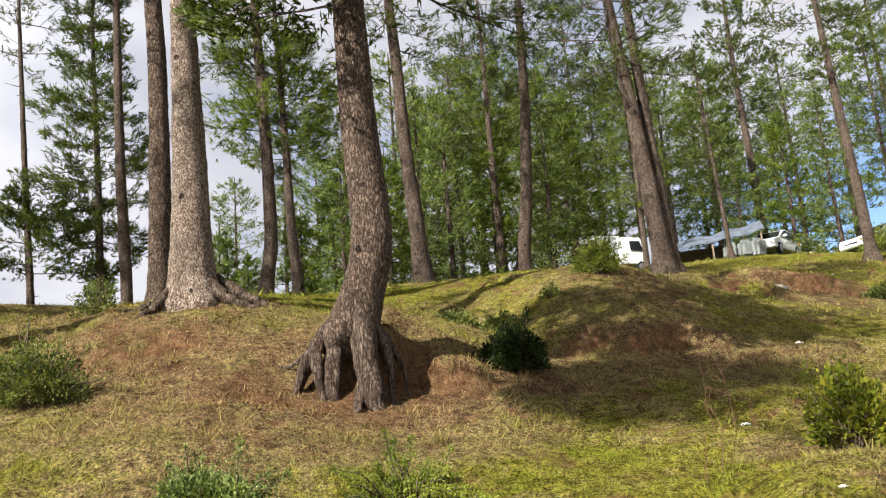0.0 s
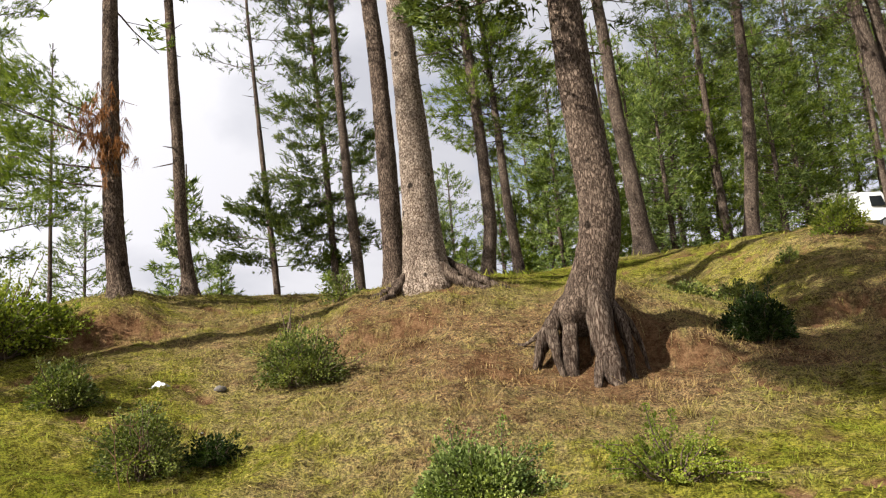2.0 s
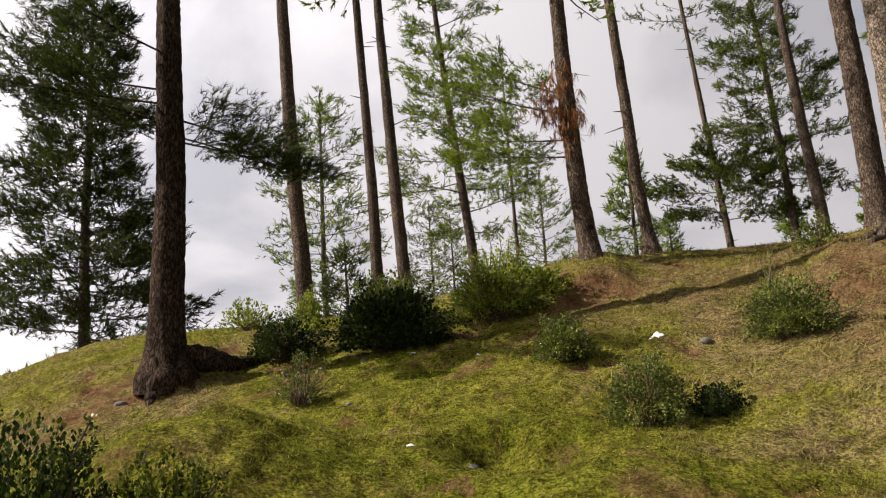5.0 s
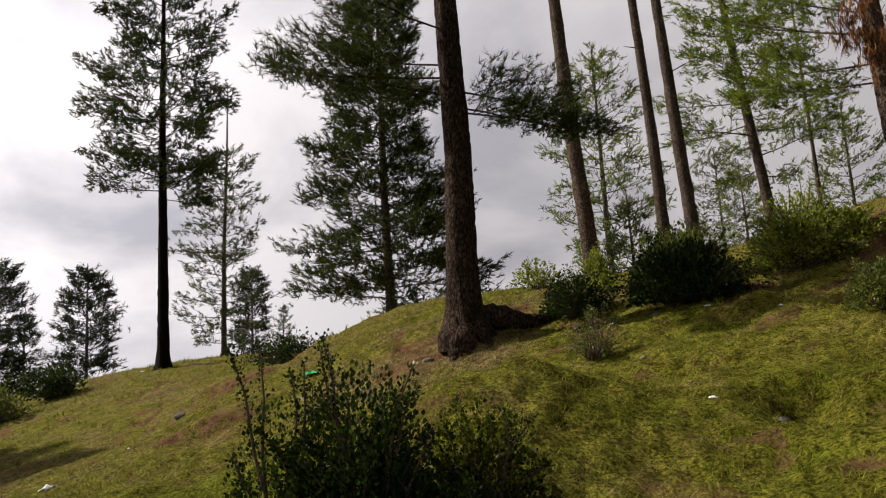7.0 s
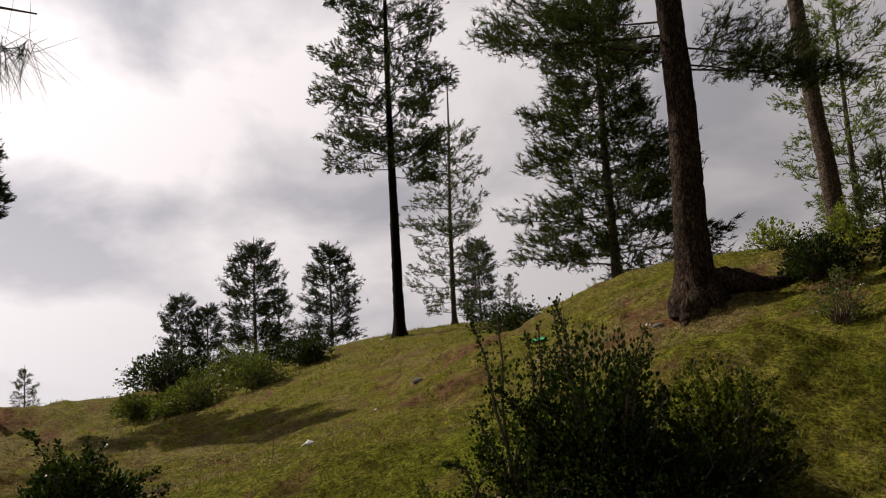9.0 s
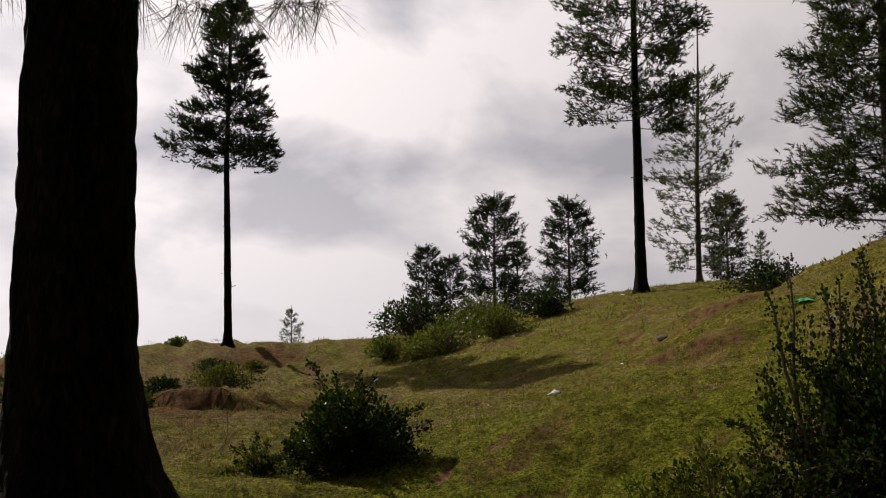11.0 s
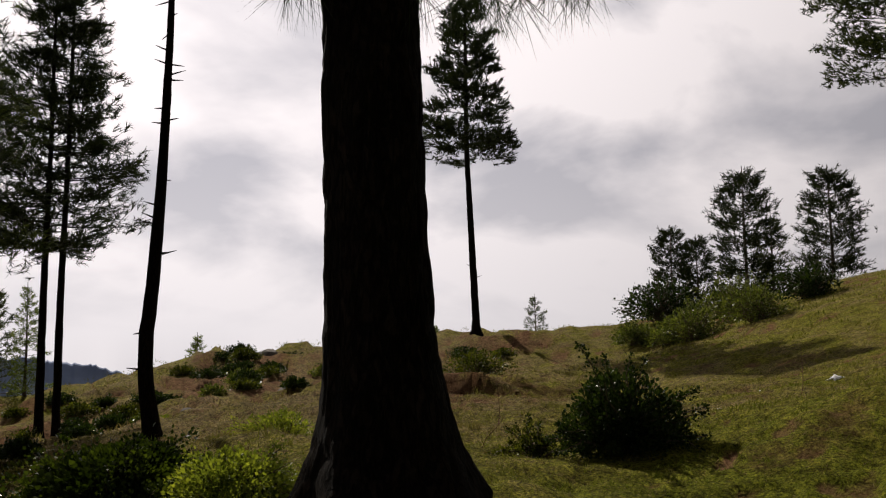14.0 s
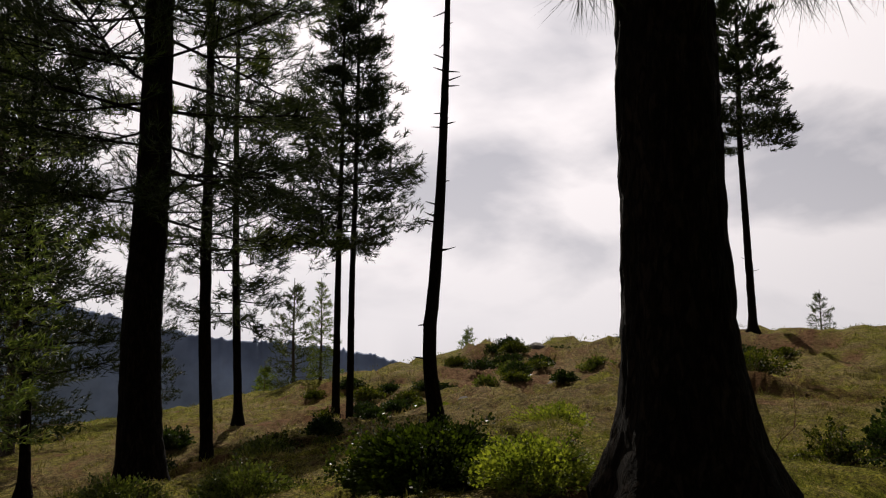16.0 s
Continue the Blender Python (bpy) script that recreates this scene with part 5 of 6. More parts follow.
# ---- grass ----
def turf_field(count, r0, r1, tall, wide, seed, each=9, spread=0.035, least=-9.0):
    """Tufts of blades on the slope, none on bare soil."""
    rng = np.random.default_rng(seed)
    a = np.radians(rng.uniform(-36, 164, count))
    r = np.sqrt(rng.uniform(r0 ** 2, r1 ** 2, count))
    x, y = -r * np.sin(a), -0.4 + r * np.cos(a)
    keep = (dryness(x, y) > least) & (rng.uniform(0, 1, count) > soil_share(x, y) * 1.3 + 0.5 * (lattice(x * 4, y * 4, 31) < 0.38))
    x, y = x[keep], y[keep]
    big = rng.uniform(0.5, 1.3, len(x)) ** 2
    x, y, big = np.repeat(x, each), np.repeat(y, each), np.repeat(big, each)
    n = len(x)
    off = rng.normal(0, spread, (n, 2))
    x, y = x + off[:, 0], y + off[:, 1]
    z = surface(x, y) - 0.012
    h = tall * rng.uniform(0.4, 1.1, n) * big
    w = wide * rng.uniform(0.6, 1.3, n)
    b = rng.uniform(0, 6.283, n)
    bend = (off / spread * 0.45 + rng.normal(0, 0.4, (n, 2))) * h[:, None]
    foot = np.stack([x, y, z], -1)
    sd = np.stack([np.cos(b) * w, np.sin(b) * w, 0 * w], -1)
    tip = foot + np.concatenate([bend, h[:, None]], 1)
    v = np.stack([foot - sd, foot + sd, tip], 1).reshape(-1, 3)
    return v, np.arange(3 * n).reshape(-1, 3)


V, Fc = gather([turf_field(3600, 3.5, 14, 0.105, 0.0050, 54, 20, 0.055, 0.16), turf_field(20000, 2.8, 8, 0.040, 0.0045, 51, 7), turf_field(28000, 8, 17, 0.055, 0.0085, 52, 6, 0.06), turf_field(13000, 17, 42, 0.12, 0.022, 53, 6, 0.14)])
grass = tagged(solid("grass", V, Fc, GRASS), "short mixed green and straw-coloured grass", "grass", kind="stuff")
named(grass.data, "dry", dryness(V[:, 0], V[:, 1]))


def straw_field(count, r0, r1, long, wide, seed):
    """Dry stalks and fallen needles lying about where the turf is dry."""
    rng = np.random.default_rng(seed)
    a = np.radians(rng.uniform(-36, 164, count))
    r = np.sqrt(rng.uniform(r0 ** 2, r1 ** 2, count))
    x, y = -r * np.sin(a), -0.4 + r * np.cos(a)
    keep = rng.uniform(0, 1, count) < np.clip(dryness(x, y) * 1.9 - 0.02, 0.05, 1) * (0.4 + 0.9 * (lattice(x * 2.6, y * 2.6, 41) > 0.42))
    x, y = x[keep], y[keep]
    n = len(x)
    b = rng.uniform(0, 6.283, n)
    ln = long * rng.uniform(0.4, 1.2, n) / 2
    dx, dy = np.cos(b) * ln, np.sin(b) * ln
    p0 = np.stack([x - dx, y - dy, surface(x - dx, y - dy) + rng.uniform(0.0, 0.02, n)], -1)
    p1 = np.stack([x + dx, y + dy, surface(x + dx, y + dy) + rng.uniform(0.002, 0.028, n)], -1)
    sd = np.stack([-np.sin(b), np.cos(b), rng.normal(0, 0.4, n)], -1) * (wide * rng.uniform(0.6, 1.3, n))[:, None]
    v = np.stack([p0 - sd, p0 + sd, p1], 1).reshape(-1, 3)
    return v, np.arange(3 * n).reshape(-1, 3)


STRAW = leafage("dry_straw", (0.084, 0.043, 0.019), (0.350, 0.273, 0.135), (1.0, 0.9, 0.6), 0.2, 0.8)
straw = tagged(solid("straw", *gather([straw_field(200000, 3, 8, 0.065, 0.0017, 55), straw_field(240000, 8, 17, 0.090, 0.0034, 56)]), STRAW), "fallen dry needles and straw on the turf", "straw", kind="stuff")


# ---- roots of the leaning pine and of the large pine ----
def root(tree_x, tree_y, start, runs, thick, parent, seed, mat=None):
    rng = np.random.default_rng(seed)
    z0 = parent.matrix_basis.translation.z
    pts = [np.array(start, float)]
    for dx, dy, over in runs:
        gx_, gy_ = tree_x + dx, tree_y + dy
        pts.append(np.array([dx, dy, level(gx_, gy_) - z0 + over]))
    pts = np.array(pts)
    u = np.linspace(0, len(pts) - 1, 22)
    path = np.stack([np.interp(u, np.arange(len(pts)), pts[:, k]) for k in range(3)], -1)
    for _ in range(3):
        path[1:-1] = (path[:-2] + 2 * path[1:-1] + path[2:]) / 4
    path[1:-1] += rng.normal(0, 0.012, (20, 3))
    solid("root", *tube(path, thick * np.interp(np.linspace(0, 1, 22), (0, 0.25, 0.5, 1), (0.45, 1.2, 1.0, 0.4)), 10, seed, 0.03), mat or ROOT, parent, smooth=True)


def leg_root(parent, seed, *knots):
    """A root standing clear of the bank: knots are (across, along, height, radius), the last one in the soil."""
    rng = np.random.default_rng(seed)
    o = parent.matrix_basis.translation
    k = np.array(knots) - np.array([0, 0, o.z, 0])
    k[-1, 2] = min(k[-1, 2], level(o.x + k[-1, 0], o.y + k[-1, 1]) - o.z - 0.03)
    tip = k[-1] + np.array([(k[-1, 0] - k[-2, 0]) * 1.2, (k[-1, 1] - k[-2, 1]) * 1.2 - 0.02, 0, 0])
    tip[2] = level(o.x + tip[0], o.y + tip[1]) - o.z - 0.06
    k = np.concatenate([k, tip[None]])
    n = 8 * (len(k) - 1) + 1
    u = np.linspace(0, len(k) - 1, n)
    path = np.stack([np.interp(u, np.arange(len(k)), k[:, j]) for j in range(4)], -1)
    for _ in range(14):
        path[1:-1] = (path[:-2] + 2 * path[1:-1] + path[2:]) / 4
    wave = np.cumsum(rng.normal(0, 0.004, (n, 3)), axis=0)
    path[1:-1, :3] += wave[1:-1] - np.outer(np.linspace(0, 1, n), wave[-1])[1:-1]
    v, q = tube(path[:, :3], path[:, 3] * (1 + 0.10 * np.sin(u * 2.7 + seed)), 16)
    ring = np.repeat(np.arange(n), 16)
    turn_ = np.tile(np.arange(16), n)
    groove = 1 + 0.13 * np.cos(turn_ * 6.283 / 16 * 3 + ring * 0.12 + seed) + 0.06 * np.cos(turn_ * 6.283 / 16 * 5 - ring * 0.2)
    centre = np.repeat(path[:, :3], 16, 0)
    solid("root", centre + (v - centre) * groove[:, None], q, ROOT, parent, smooth=True)


def tree_at(x, y):
    return min((o for o in bpy.data.objects if o.name.startswith("pine_tree")), key=lambda o: (o.matrix_basis.translation.x - x) ** 2 + (o.matrix_basis.translation.y - y) ** 2)
lean_pine, big_pine, slope_pine, near_pine, brown_pine = (tree_at(*p) for p in ((-1.36, 9.16), (-4.12, 11.57), (-11.0, 4.0), (-3.48, -3.02), (-8.75, 10.29)))
leg_root(lean_pine, 300, (0.06, 0.0, 3.15, 0.08), (0.13, -0.16, 2.75, 0.15), (0.17, -0.25, 2.45, 0.14), (0.22, -0.34, 2.15, 0.125), (0.26, -0.42, 1.92, 0.12), (0.32, -0.52, 1.74, 0.05))
leg_root(lean_pine, 301, (0.20, -0.32, 2.25, 0.06), (0.17, -0.42, 2.03, 0.07), (0.14, -0.50, 1.86, 0.06), (0.10, -0.60, 1.72, 0.025))
leg_root(lean_pine, 302, (-0.03, 0.0, 3.05, 0.06), (-0.16, -0.18, 2.70, 0.095), (-0.19, -0.28, 2.42, 0.088), (-0.18, -0.37, 2.12, 0.078), (-0.15, -0.45, 1.90, 0.066), (-0.12, -0.55, 1.74, 0.03))
leg_root(lean_pine, 303, (-0.14, -0.02, 2.90, 0.05), (-0.34, -0.16, 2.60, 0.075), (-0.39, -0.24, 2.42, 0.07), (-0.33, -0.32, 2.22, 0.06), (-0.25, -0.40, 2.02, 0.05), (-0.20, -0.48, 1.84, 0.025))
leg_root(lean_pine, 304, (-0.18, 0.02, 2.86, 0.06), (-0.40, -0.07, 2.58, 0.088), (-0.49, -0.12, 2.40, 0.084), (-0.56, -0.18, 2.22, 0.07), (-0.62, -0.24, 2.06, 0.03))
leg_root(lean_pine, 305, (0.18, 0.02, 2.86, 0.05), (0.34, -0.06, 2.55, 0.066), (0.39, -0.10, 2.34, 0.056), (0.42, -0.18, 2.12, 0.046), (0.46, -0.27, 1.90, 0.022))
leg_root(lean_pine, 306, (0.22, 0.06, 2.80, 0.045), (0.41, 0.06, 2.53, 0.048), (0.50, 0.07, 2.32, 0.036), (0.57, 0.06, 2.10, 0.016))
leg_root(lean_pine, 307, (-0.30, -0.02, 2.72, 0.04), (-0.52, 0.10, 2.52, 0.04), (-0.72, 0.26, 2.44, 0.03), (-0.95, 0.40, 2.36, 0.012))
leg_root(lean_pine, 308, (0.04, -0.10, 2.72, 0.05), (0.03, -0.14, 2.55, 0.045), (0.02, -0.16, 2.42, 0.02))
for q, (start, runs, th) in enumerate((
        ((-0.20, -0.20, 0.35), ((-0.34, -0.5, 0.04), (-0.46, -0.8, -0.02), (-0.62, -1.15, -0.08)), 0.06),
        ((0.24, -0.15, 0.40), ((0.5, -0.2, 0.10), (0.8, -0.15, 0.03), (1.2, -0.2, -0.06)), 0.08),
        ((0.30, 0.10, 0.45), ((0.7, 0.05, 0.12), (1.0, 0.0, 0.05), (1.45, 0.1, -0.05)), 0.07),
        ((-0.25, -0.05, 0.32), ((-0.5, -0.2, 0.06), (-0.8, -0.35, -0.02), (-1.2, -0.5, -0.08)), 0.055))):
    root(-4.12, 11.57, start, runs, th, big_pine, 320 + q)
for q, (start, runs, th) in enumerate((
        ((0.05, 0.25, 0.35), ((0.05, 0.6, 0.14), (0.05, 1.0, 0.06), (0.1, 1.5, -0.02)), 0.16),
        ((0.20, 0.05, 0.30), ((0.34, 0.1, 0.08), (0.45, 0.12, 0.0), (0.6, 0.2, -0.1)), 0.11),
        ((0.16, -0.15, 0.30), ((0.28, -0.22, 0.08), (0.36, -0.3, 0.0), (0.5, -0.4, -0.1)), 0.10))):
    root(-11.13, 4.0, start, runs, th, slope_pine, 340 + q, BARK_BROWN)


# withered brown branch on one pine, long needles hanging from another
def spray(parent, spots, hang, long, count, wide, mat, name, label, seed, loose=0.55):
    rng = np.random.default_rng(seed)
    o = parent.matrix_basis.translation
    at = np.array([np.array(s) - np.array(o) for s in spots])
    n = len(at)
    d = np.array(hang)[None, None, :] + rng.normal(0, loose, (n, count, 3))
    d /= np.linalg.norm(d, axis=2)[..., None]
    s = np.cross(d, rng.normal(size=d.shape))
    s /= np.linalg.norm(s, axis=2)[..., None]
    ln = long * rng.uniform(0.7, 1.15, (n, count, 1))
    foot = at[:, None, :] + rng.normal(0, 0.02, (n, count, 3))
    v = np.stack([foot - s * wide, foot + s * wide, foot + d * ln * 0.6 + s * wide, foot + d * ln], 2).reshape(-1, 3)
    return solid(name, v, np.arange(len(v)).reshape(-1, 4), mat, parent, label)


tagged(spray(near_pine, ((-3.46, -2.80, 2.97), (-3.57, -2.65, 2.96), (-3.62, -2.56, 2.97), (-3.66, -2.48, 2.95), (-3.70, -2.36, 2.95), (-3.76, -2.22, 3.00), (-3.80, -2.14, 3.01), (-3.84, -2.04, 3.03), (-3.08, -3.32, 3.01), (-3.12, -3.22, 3.03)),
      (0, 0.05, -0.8), 0.30, 52, 0.0017, NEEDLES_SHADE, "needle_spray", "long green needles hanging from a bough", 401), kind="stuff")
spots = np.array([(-3.45, -2.95, 3.55), (-3.52, -2.75, 3.34), (-3.62, -2.5, 3.20), (-3.75, -2.2, 3.20), (-3.86, -2.0, 3.20)]) - np.array(near_pine.matrix_basis.translation)
solid("bough", *tube(spots, [0.02, 0.014, 0.01, 0.007, 0.004], 6), TWIG, near_pine)
rb = np.random.default_rng(402)
brown = [(-8.80 + 0.17 * rb.normal(), 10.05 + 0.12 * rb.normal(), 6.50 + 0.36 * rb.normal()) for _ in range(60)] + [(-9.02 + 0.16 * rb.normal(), 9.80 + 0.2 * rb.normal(), 6.6 + 0.30 * rb.normal()) for _ in range(34)]
spray(brown_pine, brown, (0, 0, -1.0), 0.24, 12, 0.006, NEEDLES_DEAD, "withered_branch", "rust-brown withered needles hanging", 403, 0.35)


# ---- parked vehicles and the shelter ----
def extruded(points, half, inset=0.0):
    """A side outline drawn out to both sides, its far edges drawn in by inset."""
    bm = bmesh.new()
    rings = []
    for s in (-1, 1):
        rings.append([bm.verts.new((px_, s * (half - (inset if pz_ > 0.95 else 0)), pz_)) for px_, pz_ in points])
    n = len(points)
    for i in range(n):
        bm.faces.new((rings[0][i], rings[0][(i + 1) % n], rings[1][(i + 1) % n], rings[1][i]))
    bm.faces.new(rings[0][::-1])
    bm.faces.new(rings[1])
    bmesh.ops.recalc_face_normals(bm, faces=bm.faces)
    bmesh.ops.bevel(bm, geom=bm.edges[:], offset=0.035, segments=2, affect="EDGES", clamp_overlap=True)
    return bm


def panel(corners, thick=0.012):
    bm = bmesh.new()
    f = bm.faces.new([bm.verts.new(c) for c in corners])
    bm.normal_update()
    r = bmesh.ops.extrude_face_region(bm, geom=[f])
    bmesh.ops.translate(bm, verts=[v for v in r["geom"] if isinstance(v, bmesh.types.BMVert)], vec=f.normal * thick)
    bmesh.ops.recalc_face_normals(bm, faces=bm.faces)
    return bm


def disc(radius, width, cx, cy, cz, segs=22, bev=0.02):
    bm = bmesh.new()
    bmesh.ops.create_cone(bm, cap_ends=True, segments=segs, radius1=radius, radius2=radius, depth=width)
    bmesh.ops.bevel(bm, geom=[e for e in bm.edges if abs(e.verts[0].co.z - e.verts[1].co.z) < 1e-5], offset=bev, segments=2, affect="EDGES")
    bmesh.ops.transform(bm, matrix=pose(cx, cy, cz, 90, 0, 0), verts=bm.verts)
    return bm


def block(sx, sy, sz, cx, cy, cz, bev=0.01):
    bm = bmesh.new()
    bmesh.ops.create_cube(bm, size=1)
    bmesh.ops.transform(bm, matrix=Matrix.Translation((cx, cy, cz)) @ Matrix.Diagonal((sx, sy, sz, 1)), verts=bm.verts)
    bmesh.ops.bevel(bm, geom=bm.edges[:], offset=bev, segments=2, affect="EDGES")
    return bm


def car(x, y, turn, label, wagon=False):
    """A small hatchback; its nose points along local -x."""
    c = thing("car", x, y, level(x, y), label, "car", "parked cars", turn)
    body = [(-1.95, 0.32), (-1.98, 0.62), (-1.72, 0.80), (-0.95, 0.95), (-0.80, 0.98), (-0.12, 1.44), (0.25, 1.50), (1.25, 1.47), (1.68, 1.10), (1.90, 0.98), (1.95, 0.55), (1.88, 0.30)]
    b = part("body", extruded(body, 0.84, 0.13), PAINT, c)
    part("windscreen", panel(((-0.78, -0.66, 1.02), (-0.78, 0.66, 1.02), (-0.17, 0.60, 1.42), (-0.17, -0.60, 1.42))[::-1]), GLASS, c)
    part("rear_window", panel(((1.33, -0.58, 1.42), (1.33, 0.58, 1.42), (1.70, 0.64, 1.12), (1.70, -0.64, 1.12))[::-1]), GLASS, c)
    for s in (-1, 1):
        for x0, x1, x2, x3 in ((-0.55, 0.30, 0.30, -0.02), (0.38, 1.38, 1.10, 0.38)):
            k = ((x0, s * 0.765, 1.02), (x1, s * 0.765, 1.02), (x2, s * 0.715, 1.40), (x3, s * 0.715, 1.40))
            part("side_window", panel(k if s < 0 else k[::-1]), GLASS, c)
        for wx in (-1.22, 1.22):
            w = part("wheel", disc(0.31, 0.19, wx, s * 0.78, 0.31), RUBBER, c, "black tyre")
            part("rim", disc(0.20, 0.20, wx, s * 0.79, 0.31, 16, 0.01), RIM, w)
        part("headlight", block(0.22, 0.34, 0.13, -1.83, s * 0.62, 0.70, 0.03), LAMP, c)
        part("wing_mirror", block(0.10, 0.20, 0.13, -0.55, s * 0.93, 1.03, 0.03), PAINT, c)
        part("door_seam", block(0.012, 0.012, 0.55, 0.34, s * 0.838, 0.68, 0.002), GLASS, c)
        part("tail_light", block(0.10, 0.20, 0.22, 1.88, s * 0.70, 0.82, 0.02), plain_red, c)
    part("grille", block(0.05, 0.90, 0.12, -1.96, 0, 0.52, 0.02), RUBBER, c)
    part("bumper", block(0.16, 1.55, 0.16, -1.94, 0, 0.38, 0.05), PAINT, c)
    part("number_plate", block(0.02, 0.46, 0.10, -2.03, 0, 0.42, 0.004), PLASTIC, c)
    return c


plain_red = plain("tail_light_red", (0.35, 0.02, 0.02), 0.25)
car(15.2, 45.0, 52, "white hatchback parked at the top of the slope")
car(17.6, 49.5, 12, "white car half hidden behind the crest")
car(19.3, 41.3, 20, "white car parked under roadside pines")

van = thing("truck", 7.55, 46.0, level(7.55, 46.0), "white small truck cab with an open frame behind", "truck", turn=205)
part("cab", extruded([(-0.75, 0.45), (-0.80, 1.15), (-0.50, 1.95), (0.70, 1.98), (0.75, 0.45)], 0.78, 0.06), PAINT, van)
part("windscreen", panel(((-0.79, -0.62, 1.22), (-0.79, 0.62, 1.22), (-0.56, 0.58, 1.85), (-0.56, -0.58, 1.85))[::-1]), GLASS, van)
for s in (-1, 1):
    k = ((-0.55, s * 0.79, 1.2), (0.25, s * 0.79, 1.2), (0.25, s * 0.735, 1.75), (-0.40, s * 0.735, 1.75))
    part("side_window", panel(k if s < 0 else k[::-1]), GLASS, van)
    for wx in (-0.35, 1.9):
        w = part("wheel", disc(0.30, 0.18, wx, s * 0.70, 0.30), RUBBER, van, "black tyre")
        part("rim", disc(0.18, 0.19, wx, s * 0.71, 0.30, 16, 0.01), RIM, w)
    for fx in (1.0, 2.5):
        part("frame_post", block(0.05, 0.05, 1.35, fx, s * 0.72, 1.28), PAINT, van)
    part("headlight", block(0.08, 0.26, 0.16, -0.79, s * 0.52, 0.78, 0.02), LAMP, van)
part("load_bed", block(2.0, 1.5, 0.42, 1.72, 0, 0.62, 0.03), PAINT, van)
part("frame_roof", block(1.75, 1.55, 0.06, 1.75, 0, 1.98, 0.02), PAINT, van)
part("bumper", block(0.14, 1.5, 0.16, -0.80, 0, 0.50, 0.03), RUBBER, van)

hx, hy = 12.2, 45.6
hut = thing("shelter", hx, hy, level(hx, hy), "roadside shelter under a grey-blue tarpaulin on poles", "shelter", turn=-15)
nu, nv = 26, 12
u, v = np.meshgrid(np.linspace(-2.6, 2.7, nu), np.linspace(-1.6, 1.6, nv), indexing="ij")
zt = 0.55 + 0.13 * (u + 2.6) + 0.34 * (v + 1.6) + 0.04 * np.sin(v * 2.2 + u) - 0.05 * np.cos(u * 3.6) + 0.06 * lattice(u * 4, v * 4, 61)
top_ = np.stack([u, v, zt], -1).reshape(-1, 3)
iu, iv = np.meshgrid(np.arange(nu - 1), np.arange(nv - 1), indexing="ij")
q4 = np.stack([iu * nv + iv, (iu + 1) * nv + iv, (iu + 1) * nv + iv + 1, iu * nv + iv + 1], -1).reshape(-1, 4)
cloth = solid("tarpaulin", np.concatenate([top_, top_ - [0, 0, 0.02]]), np.concatenate([q4, q4[:, ::-1] + len(top_)]), TARP, hut, "creased grey-blue tarpaulin roof", smooth=True)
for px_, py_, hh_ in ((-2.4, -1.4, 0.62), (-2.4, 1.4, 1.55), (0, -1.5, 0.90), (0, 1.5, 1.90), (2.5, -1.4, 1.25), (2.5, 1.4, 2.20)):
    part("pole", block(0.08, 0.08, hh_ + 0.2, px_, py_, hh_ / 2 - 0.1), POLE, hut)
part("back_wall", block(4.6, 0.05, 1.2, 0, 1.45, 0.6), POLE, hut, "dark plank back wall")
for q, (sx, sy) in enumerate(((0.9, -2.0), (1.6, -2.1), (2.2, -2.0))):
    bm = block(0.75, 0.6, 0.85 + 0.12 * q, 0, 0, 0.5, 0.18)
    s_ = new("sack", bpy.data.meshes.new("sack"))
    for vv in bm.verts:
        vv.co += Vector((noise.noise(vv.co * 3 + Vector((q, 0, 0))), noise.noise(vv.co * 3 + Vector((0, q, 5))), 0)) * 0.12
    bm.to_mesh(s_.data)
    bm.free()
    s_.data.materials.append(SACK)
    wp = hut.matrix_basis @ Vector((sx, sy, 0))
    s_.matrix_basis = pose(wp.x, wp.y, level(wp.x, wp.y), 0, 0, 20 * q)
    tagged(s_, "bulging grey sack stacked by the shelter", "sack", "sacks by the shelter")


# ---- litter, stones, dry stalks ----
def scrap(x, y, size, mat, label, seed, rise=0.0, flat=0.5):
    rng = np.random.default_rng(seed)
    n = 9
    uu, vv = np.meshgrid(np.linspace(-1, 1, n), np.linspace(-1, 1, n), indexing="ij")
    zz = flat * (lattice(uu * 2.2 + seed, vv * 2.2, 71) + 0.4 * lattice(uu * 5, vv * 5 + seed, 72)) * (1.25 - 0.55 * (uu ** 2 + vv ** 2))
    rad = 1 + 0.25 * rng.normal(size=uu.shape) * (np.maximum(abs(uu), abs(vv)) > 0.9)
    p = np.stack([uu * rad, vv * rad * 0.65, zz - 0.12], -1).reshape(-1, 3) * size / 2
    a, b = np.meshgrid(np.arange(n - 1), np.arange(n - 1), indexing="ij")
    f = np.stack([a * n + b, (a + 1) * n + b, (a + 1) * n + b + 1, a * n + b + 1], -1).reshape(-1, 4)
    ob = solid("litter", np.concatenate([p, p - [0, 0, 0.004]]), np.concatenate([f, f[:, ::-1] + len(p)]), mat)
    ob.matrix_basis = pose(x, y, level(x, y) + 0.01 + rise, 0, 0, rng.uniform(0, 360))
    return tagged(ob, label, "litter", "litter on the slope")


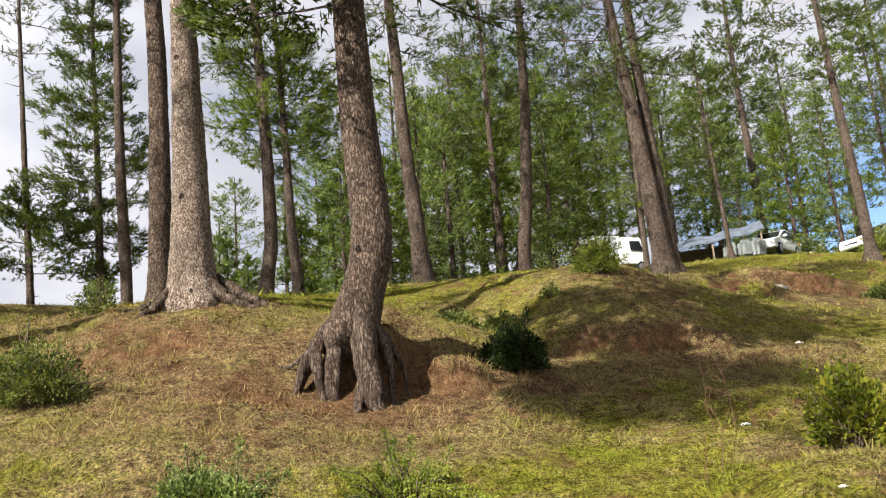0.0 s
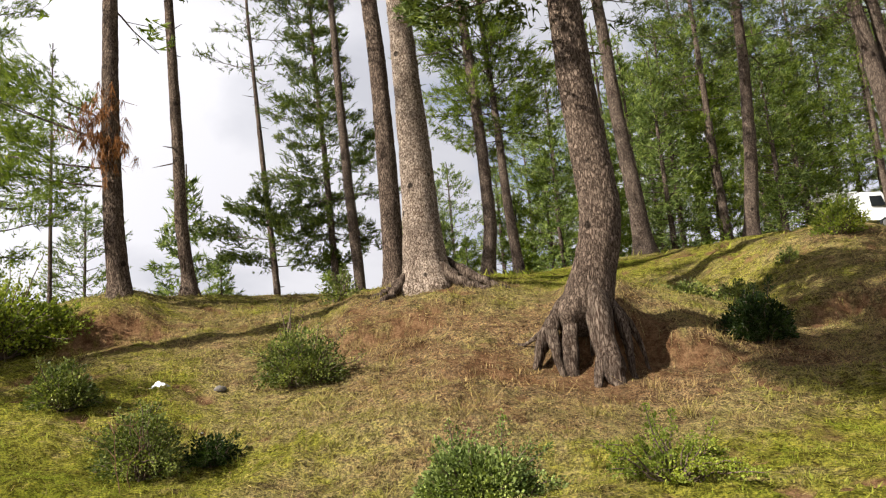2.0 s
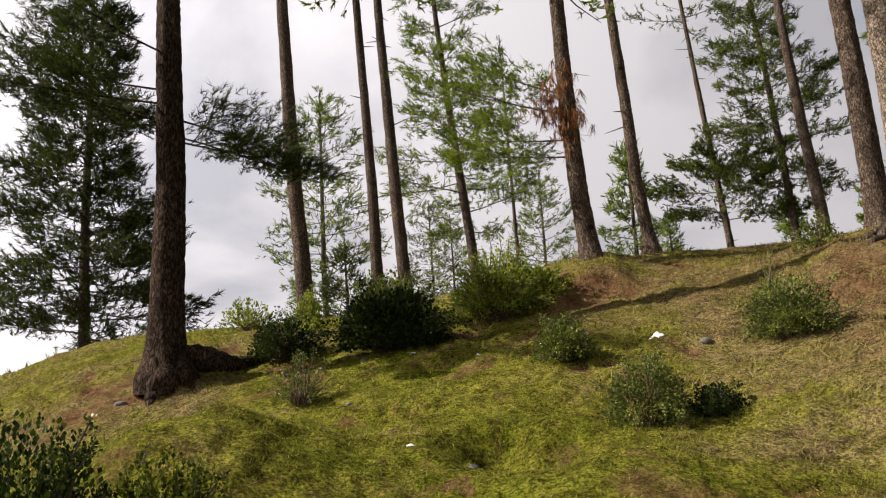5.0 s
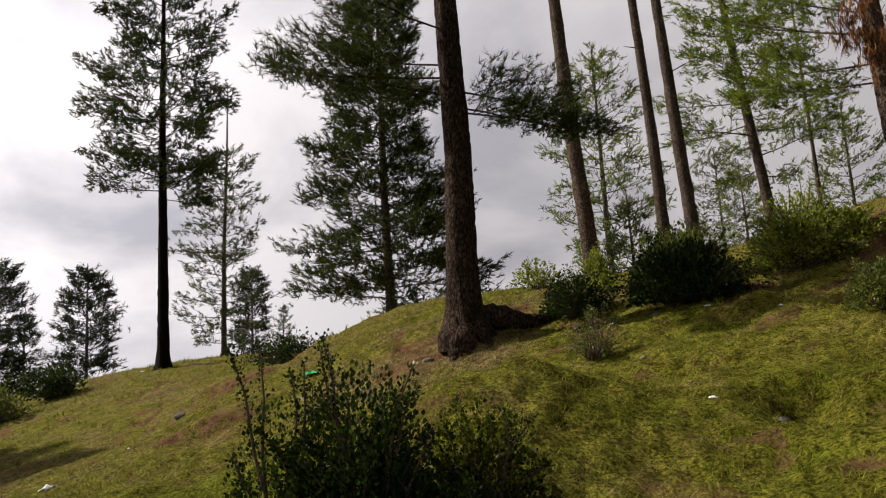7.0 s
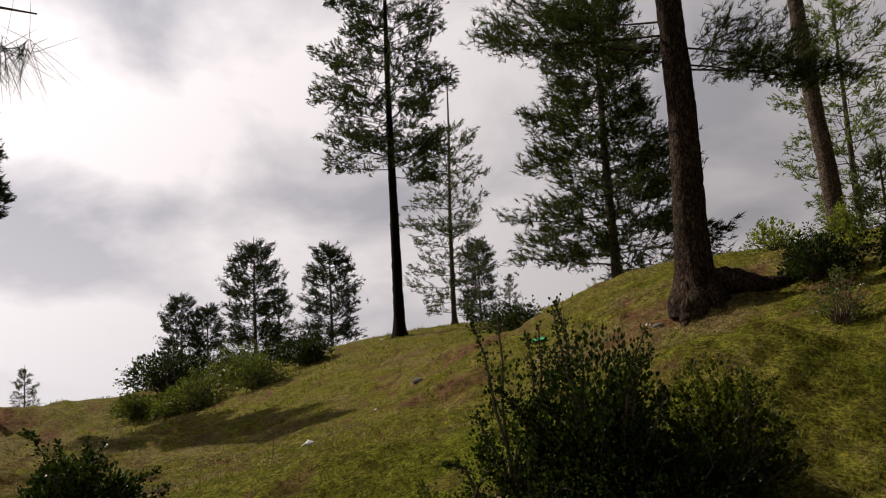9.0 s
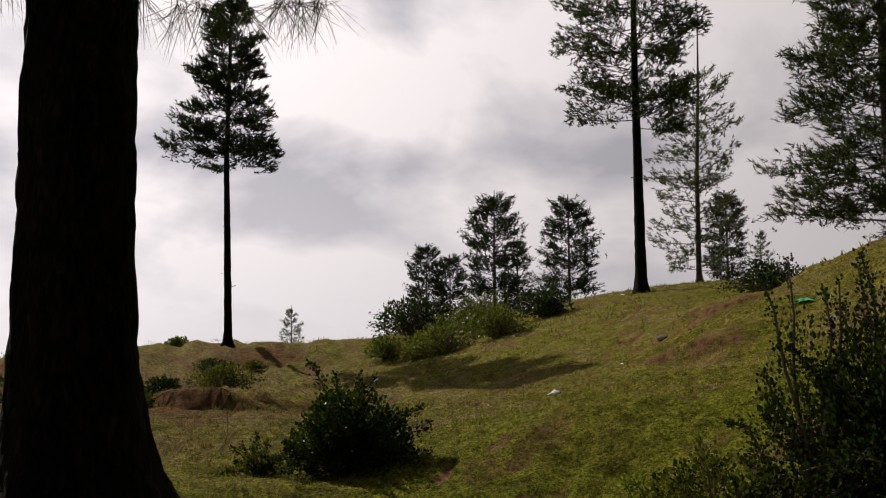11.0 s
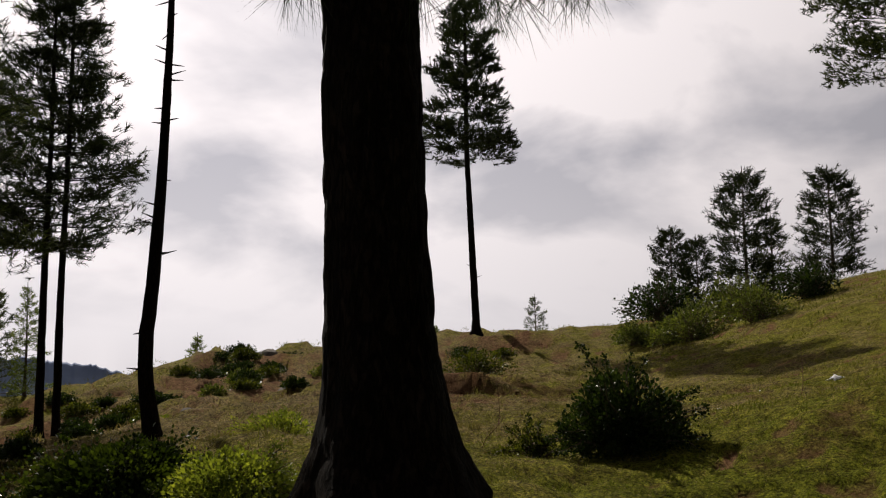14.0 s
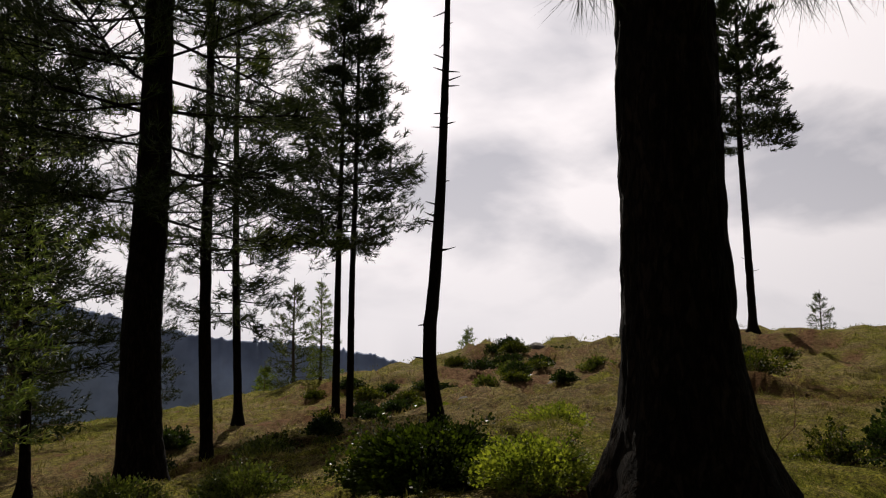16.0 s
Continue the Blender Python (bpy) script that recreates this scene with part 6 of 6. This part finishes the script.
WHITE = "crumpled white plastic scrap on the grass"
for q, (x, y, s) in enumerate(((-12.54, -1.47, 0.26), (-19.39, -9.23, 0.32), (-9.1, -2.45, 0.13), (-6.95, 7.0, 0.2), (-4.9, 6.9, 0.16), (-8.5, 6.2, 0.18), (-5.15, 3.5, 0.12), (-7.5, 6.4, 0.16), (-13.6, -0.5, 0.12), (-11.9, -2.4, 0.1),
                               (-34.0, -0.2, 0.35), (-25.0, -12.5, 0.3), (-10.9, -18.2, 0.3), (2.35, 7.7, 0.16), (4.6, 12.6, 0.2), (2.6, 5.2, 0.09), (2.05, 4.85, 0.08), (10.5, 26.0, 0.4), (-7.9, -9.6, 0.14), (-9.6, 5.5, 0.16))):
    scrap(x, y, s * (0.46 if q else 1.0), PLASTIC, WHITE, 500 + q)
scrap(-13.82, 2.30, 0.30, GREEN_PLASTIC, "crumpled green plastic scrap on the grass", 540)
scrap(-4.45, 5.75, 0.16, PLASTIC, "white scrap caught on a shrub", 541, rise=0.72)


def stone(x, y, size, seed):
    bm = bmesh.new()
    bmesh.ops.create_icosphere(bm, subdivisions=2, radius=size / 2)
    for v_ in bm.verts:
        v_.co *= 1 + 0.35 * noise.noise(v_.co * (2.2 / size) + Vector((seed, 0, 0)))
        v_.co.z *= 0.62
    me = bpy.data.meshes.new("stone")
    bm.to_mesh(me)
    bm.free()
    me.materials.append(STONE)
    ob = new("stone", me)
    ob.matrix_basis = pose(x, y, level(x, y) + 0.08 * size, 0, 0, seed * 57)
    return tagged(ob, "grey weathered stone lying on the slope", "stone", "stones on the slope")


for q, (x, y, s) in enumerate(((-31.9, -30.9, 1.3), (-33.6, -28.4, 1.1), (-29.0, -26.8, 0.8), (-34.8, -26.6, 0.9), (-36.5, -24.0, 0.8), (-20.0, -17.0, 0.5), (-25.0, -21.4, 0.7), (-5.35, 7.9, 0.14), (-4.75, 3.75, 0.08),
                               (-11.2, 3.45, 0.16), (-9.3, 6.0, 0.12), (-7.6, 4.6, 0.08), (-13.0, -14.0, 0.3), (-27.5, -24.0, 0.9), (-21.5, 0.6, 0.3), (-16.0, -2.0, 0.14), (6.6, 19.0, 0.35))):
    stone(x, y, s, q + 1)


def stalk(x, y, tall, seed, mat, label):
    rng = np.random.default_rng(seed)
    ob = thing("dry_stalk", x, y, level(x, y), label, "plant", "dry stalks in the grass")
    path = np.stack([np.cumsum(rng.normal(0, 0.05, 7)) * tall, np.cumsum(rng.normal(0, 0.05, 7)) * tall, np.linspace(-0.02, tall, 7)], -1)
    solid("stem", *tube(path, np.linspace(0.0038, 0.0015, 7), 5), mat, ob)
    for q in range(5):
        k = rng.integers(2, 6)
        tip = path[k] + np.array([rng.normal(0, 0.16), rng.normal(0, 0.16), rng.uniform(0.05, 0.22)]) * tall
        solid("side_twig", *tube(np.stack([path[k], (path[k] + tip) / 2, tip]), [0.003, 0.002, 0.001], 4), mat, ob)


RED_STALK = plain("reddish_stalk", (0.12, 0.058, 0.035), 0.9, 0, 0.3, 20)
for q, (x, y, h) in enumerate(((-9.93, -1.78, 0.55), (1.75, 6.3, 0.62), (2.05, 7.6, 0.75), (2.25, 7.55, 0.6), (-4.35, 5.35, 0.55), (-4.15, 4.9, 0.5), (-5.0, 4.2, 0.45), (-11.3, 4.9, 0.5), (-7.1, -4.3, 0.7), (-2.2, 4.7, 0.4), (-9.0, 2.6, 0.55), (2.2, 7.0, 0.5), (1.5, 5.6, 0.3))):
    stalk(x, y, h, 600 + q, RED_STALK, "thin dry reddish stalk standing in the grass")


# ---- far blue ridges ----
ba = np.radians(np.arange(126, 216, 0.1))
deg = np.degrees(ba)
dist = 2200.0
# distance haze is painted into the ridge as a blue-grey base colour
haze = plain("ridge_haze_tint", (0.24, 0.29, 0.42), 1.0, 0, 0.30, 0.010)
el = np.interp(deg, (126, 138, 142.6, 147, 151.8, 156, 160.7, 175, 216), (-6.0, -2.9, -1.75, -1.35, -0.9, 0.1, 1.2, 3.2, 3.0))
trees_ = 0.22 * (lattice(deg * 2.3, deg * 0, 81) - 0.5) + 0.42 * lattice(deg * 6.5, deg * 0, 83) * lattice(deg * 1.1, deg * 0, 85)
rows_ = []
for dd, down, rag in ((300, 400, 0.0), (0, 0, 1.0), (-40, 5.0, 0.0), (-90, 12.0, 0.0), (-160, 26.0, 0.0)):
    e_ = np.radians(el + trees_ * rag - (down if dd <= 0 else 0) + (0.25 * (lattice(deg * 0.8, deg * 0 + dd, 88) - 0.5) if down > 0.3 else 0))
    rows_.append(np.stack([-(dist + dd) * np.sin(ba), (dist + dd) * np.cos(ba), 1.4 + dist * np.tan(e_) - (down if dd > 0 else 0)], -1))
n = len(ba)
a, b = np.meshgrid(np.arange(len(rows_) - 1), np.arange(n - 1), indexing="ij")
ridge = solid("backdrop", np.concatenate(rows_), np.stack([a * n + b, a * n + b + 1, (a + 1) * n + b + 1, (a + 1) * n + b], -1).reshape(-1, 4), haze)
tagged(ridge, "far wooded mountain ridge tinted blue for haze", "mountain", kind="structure")
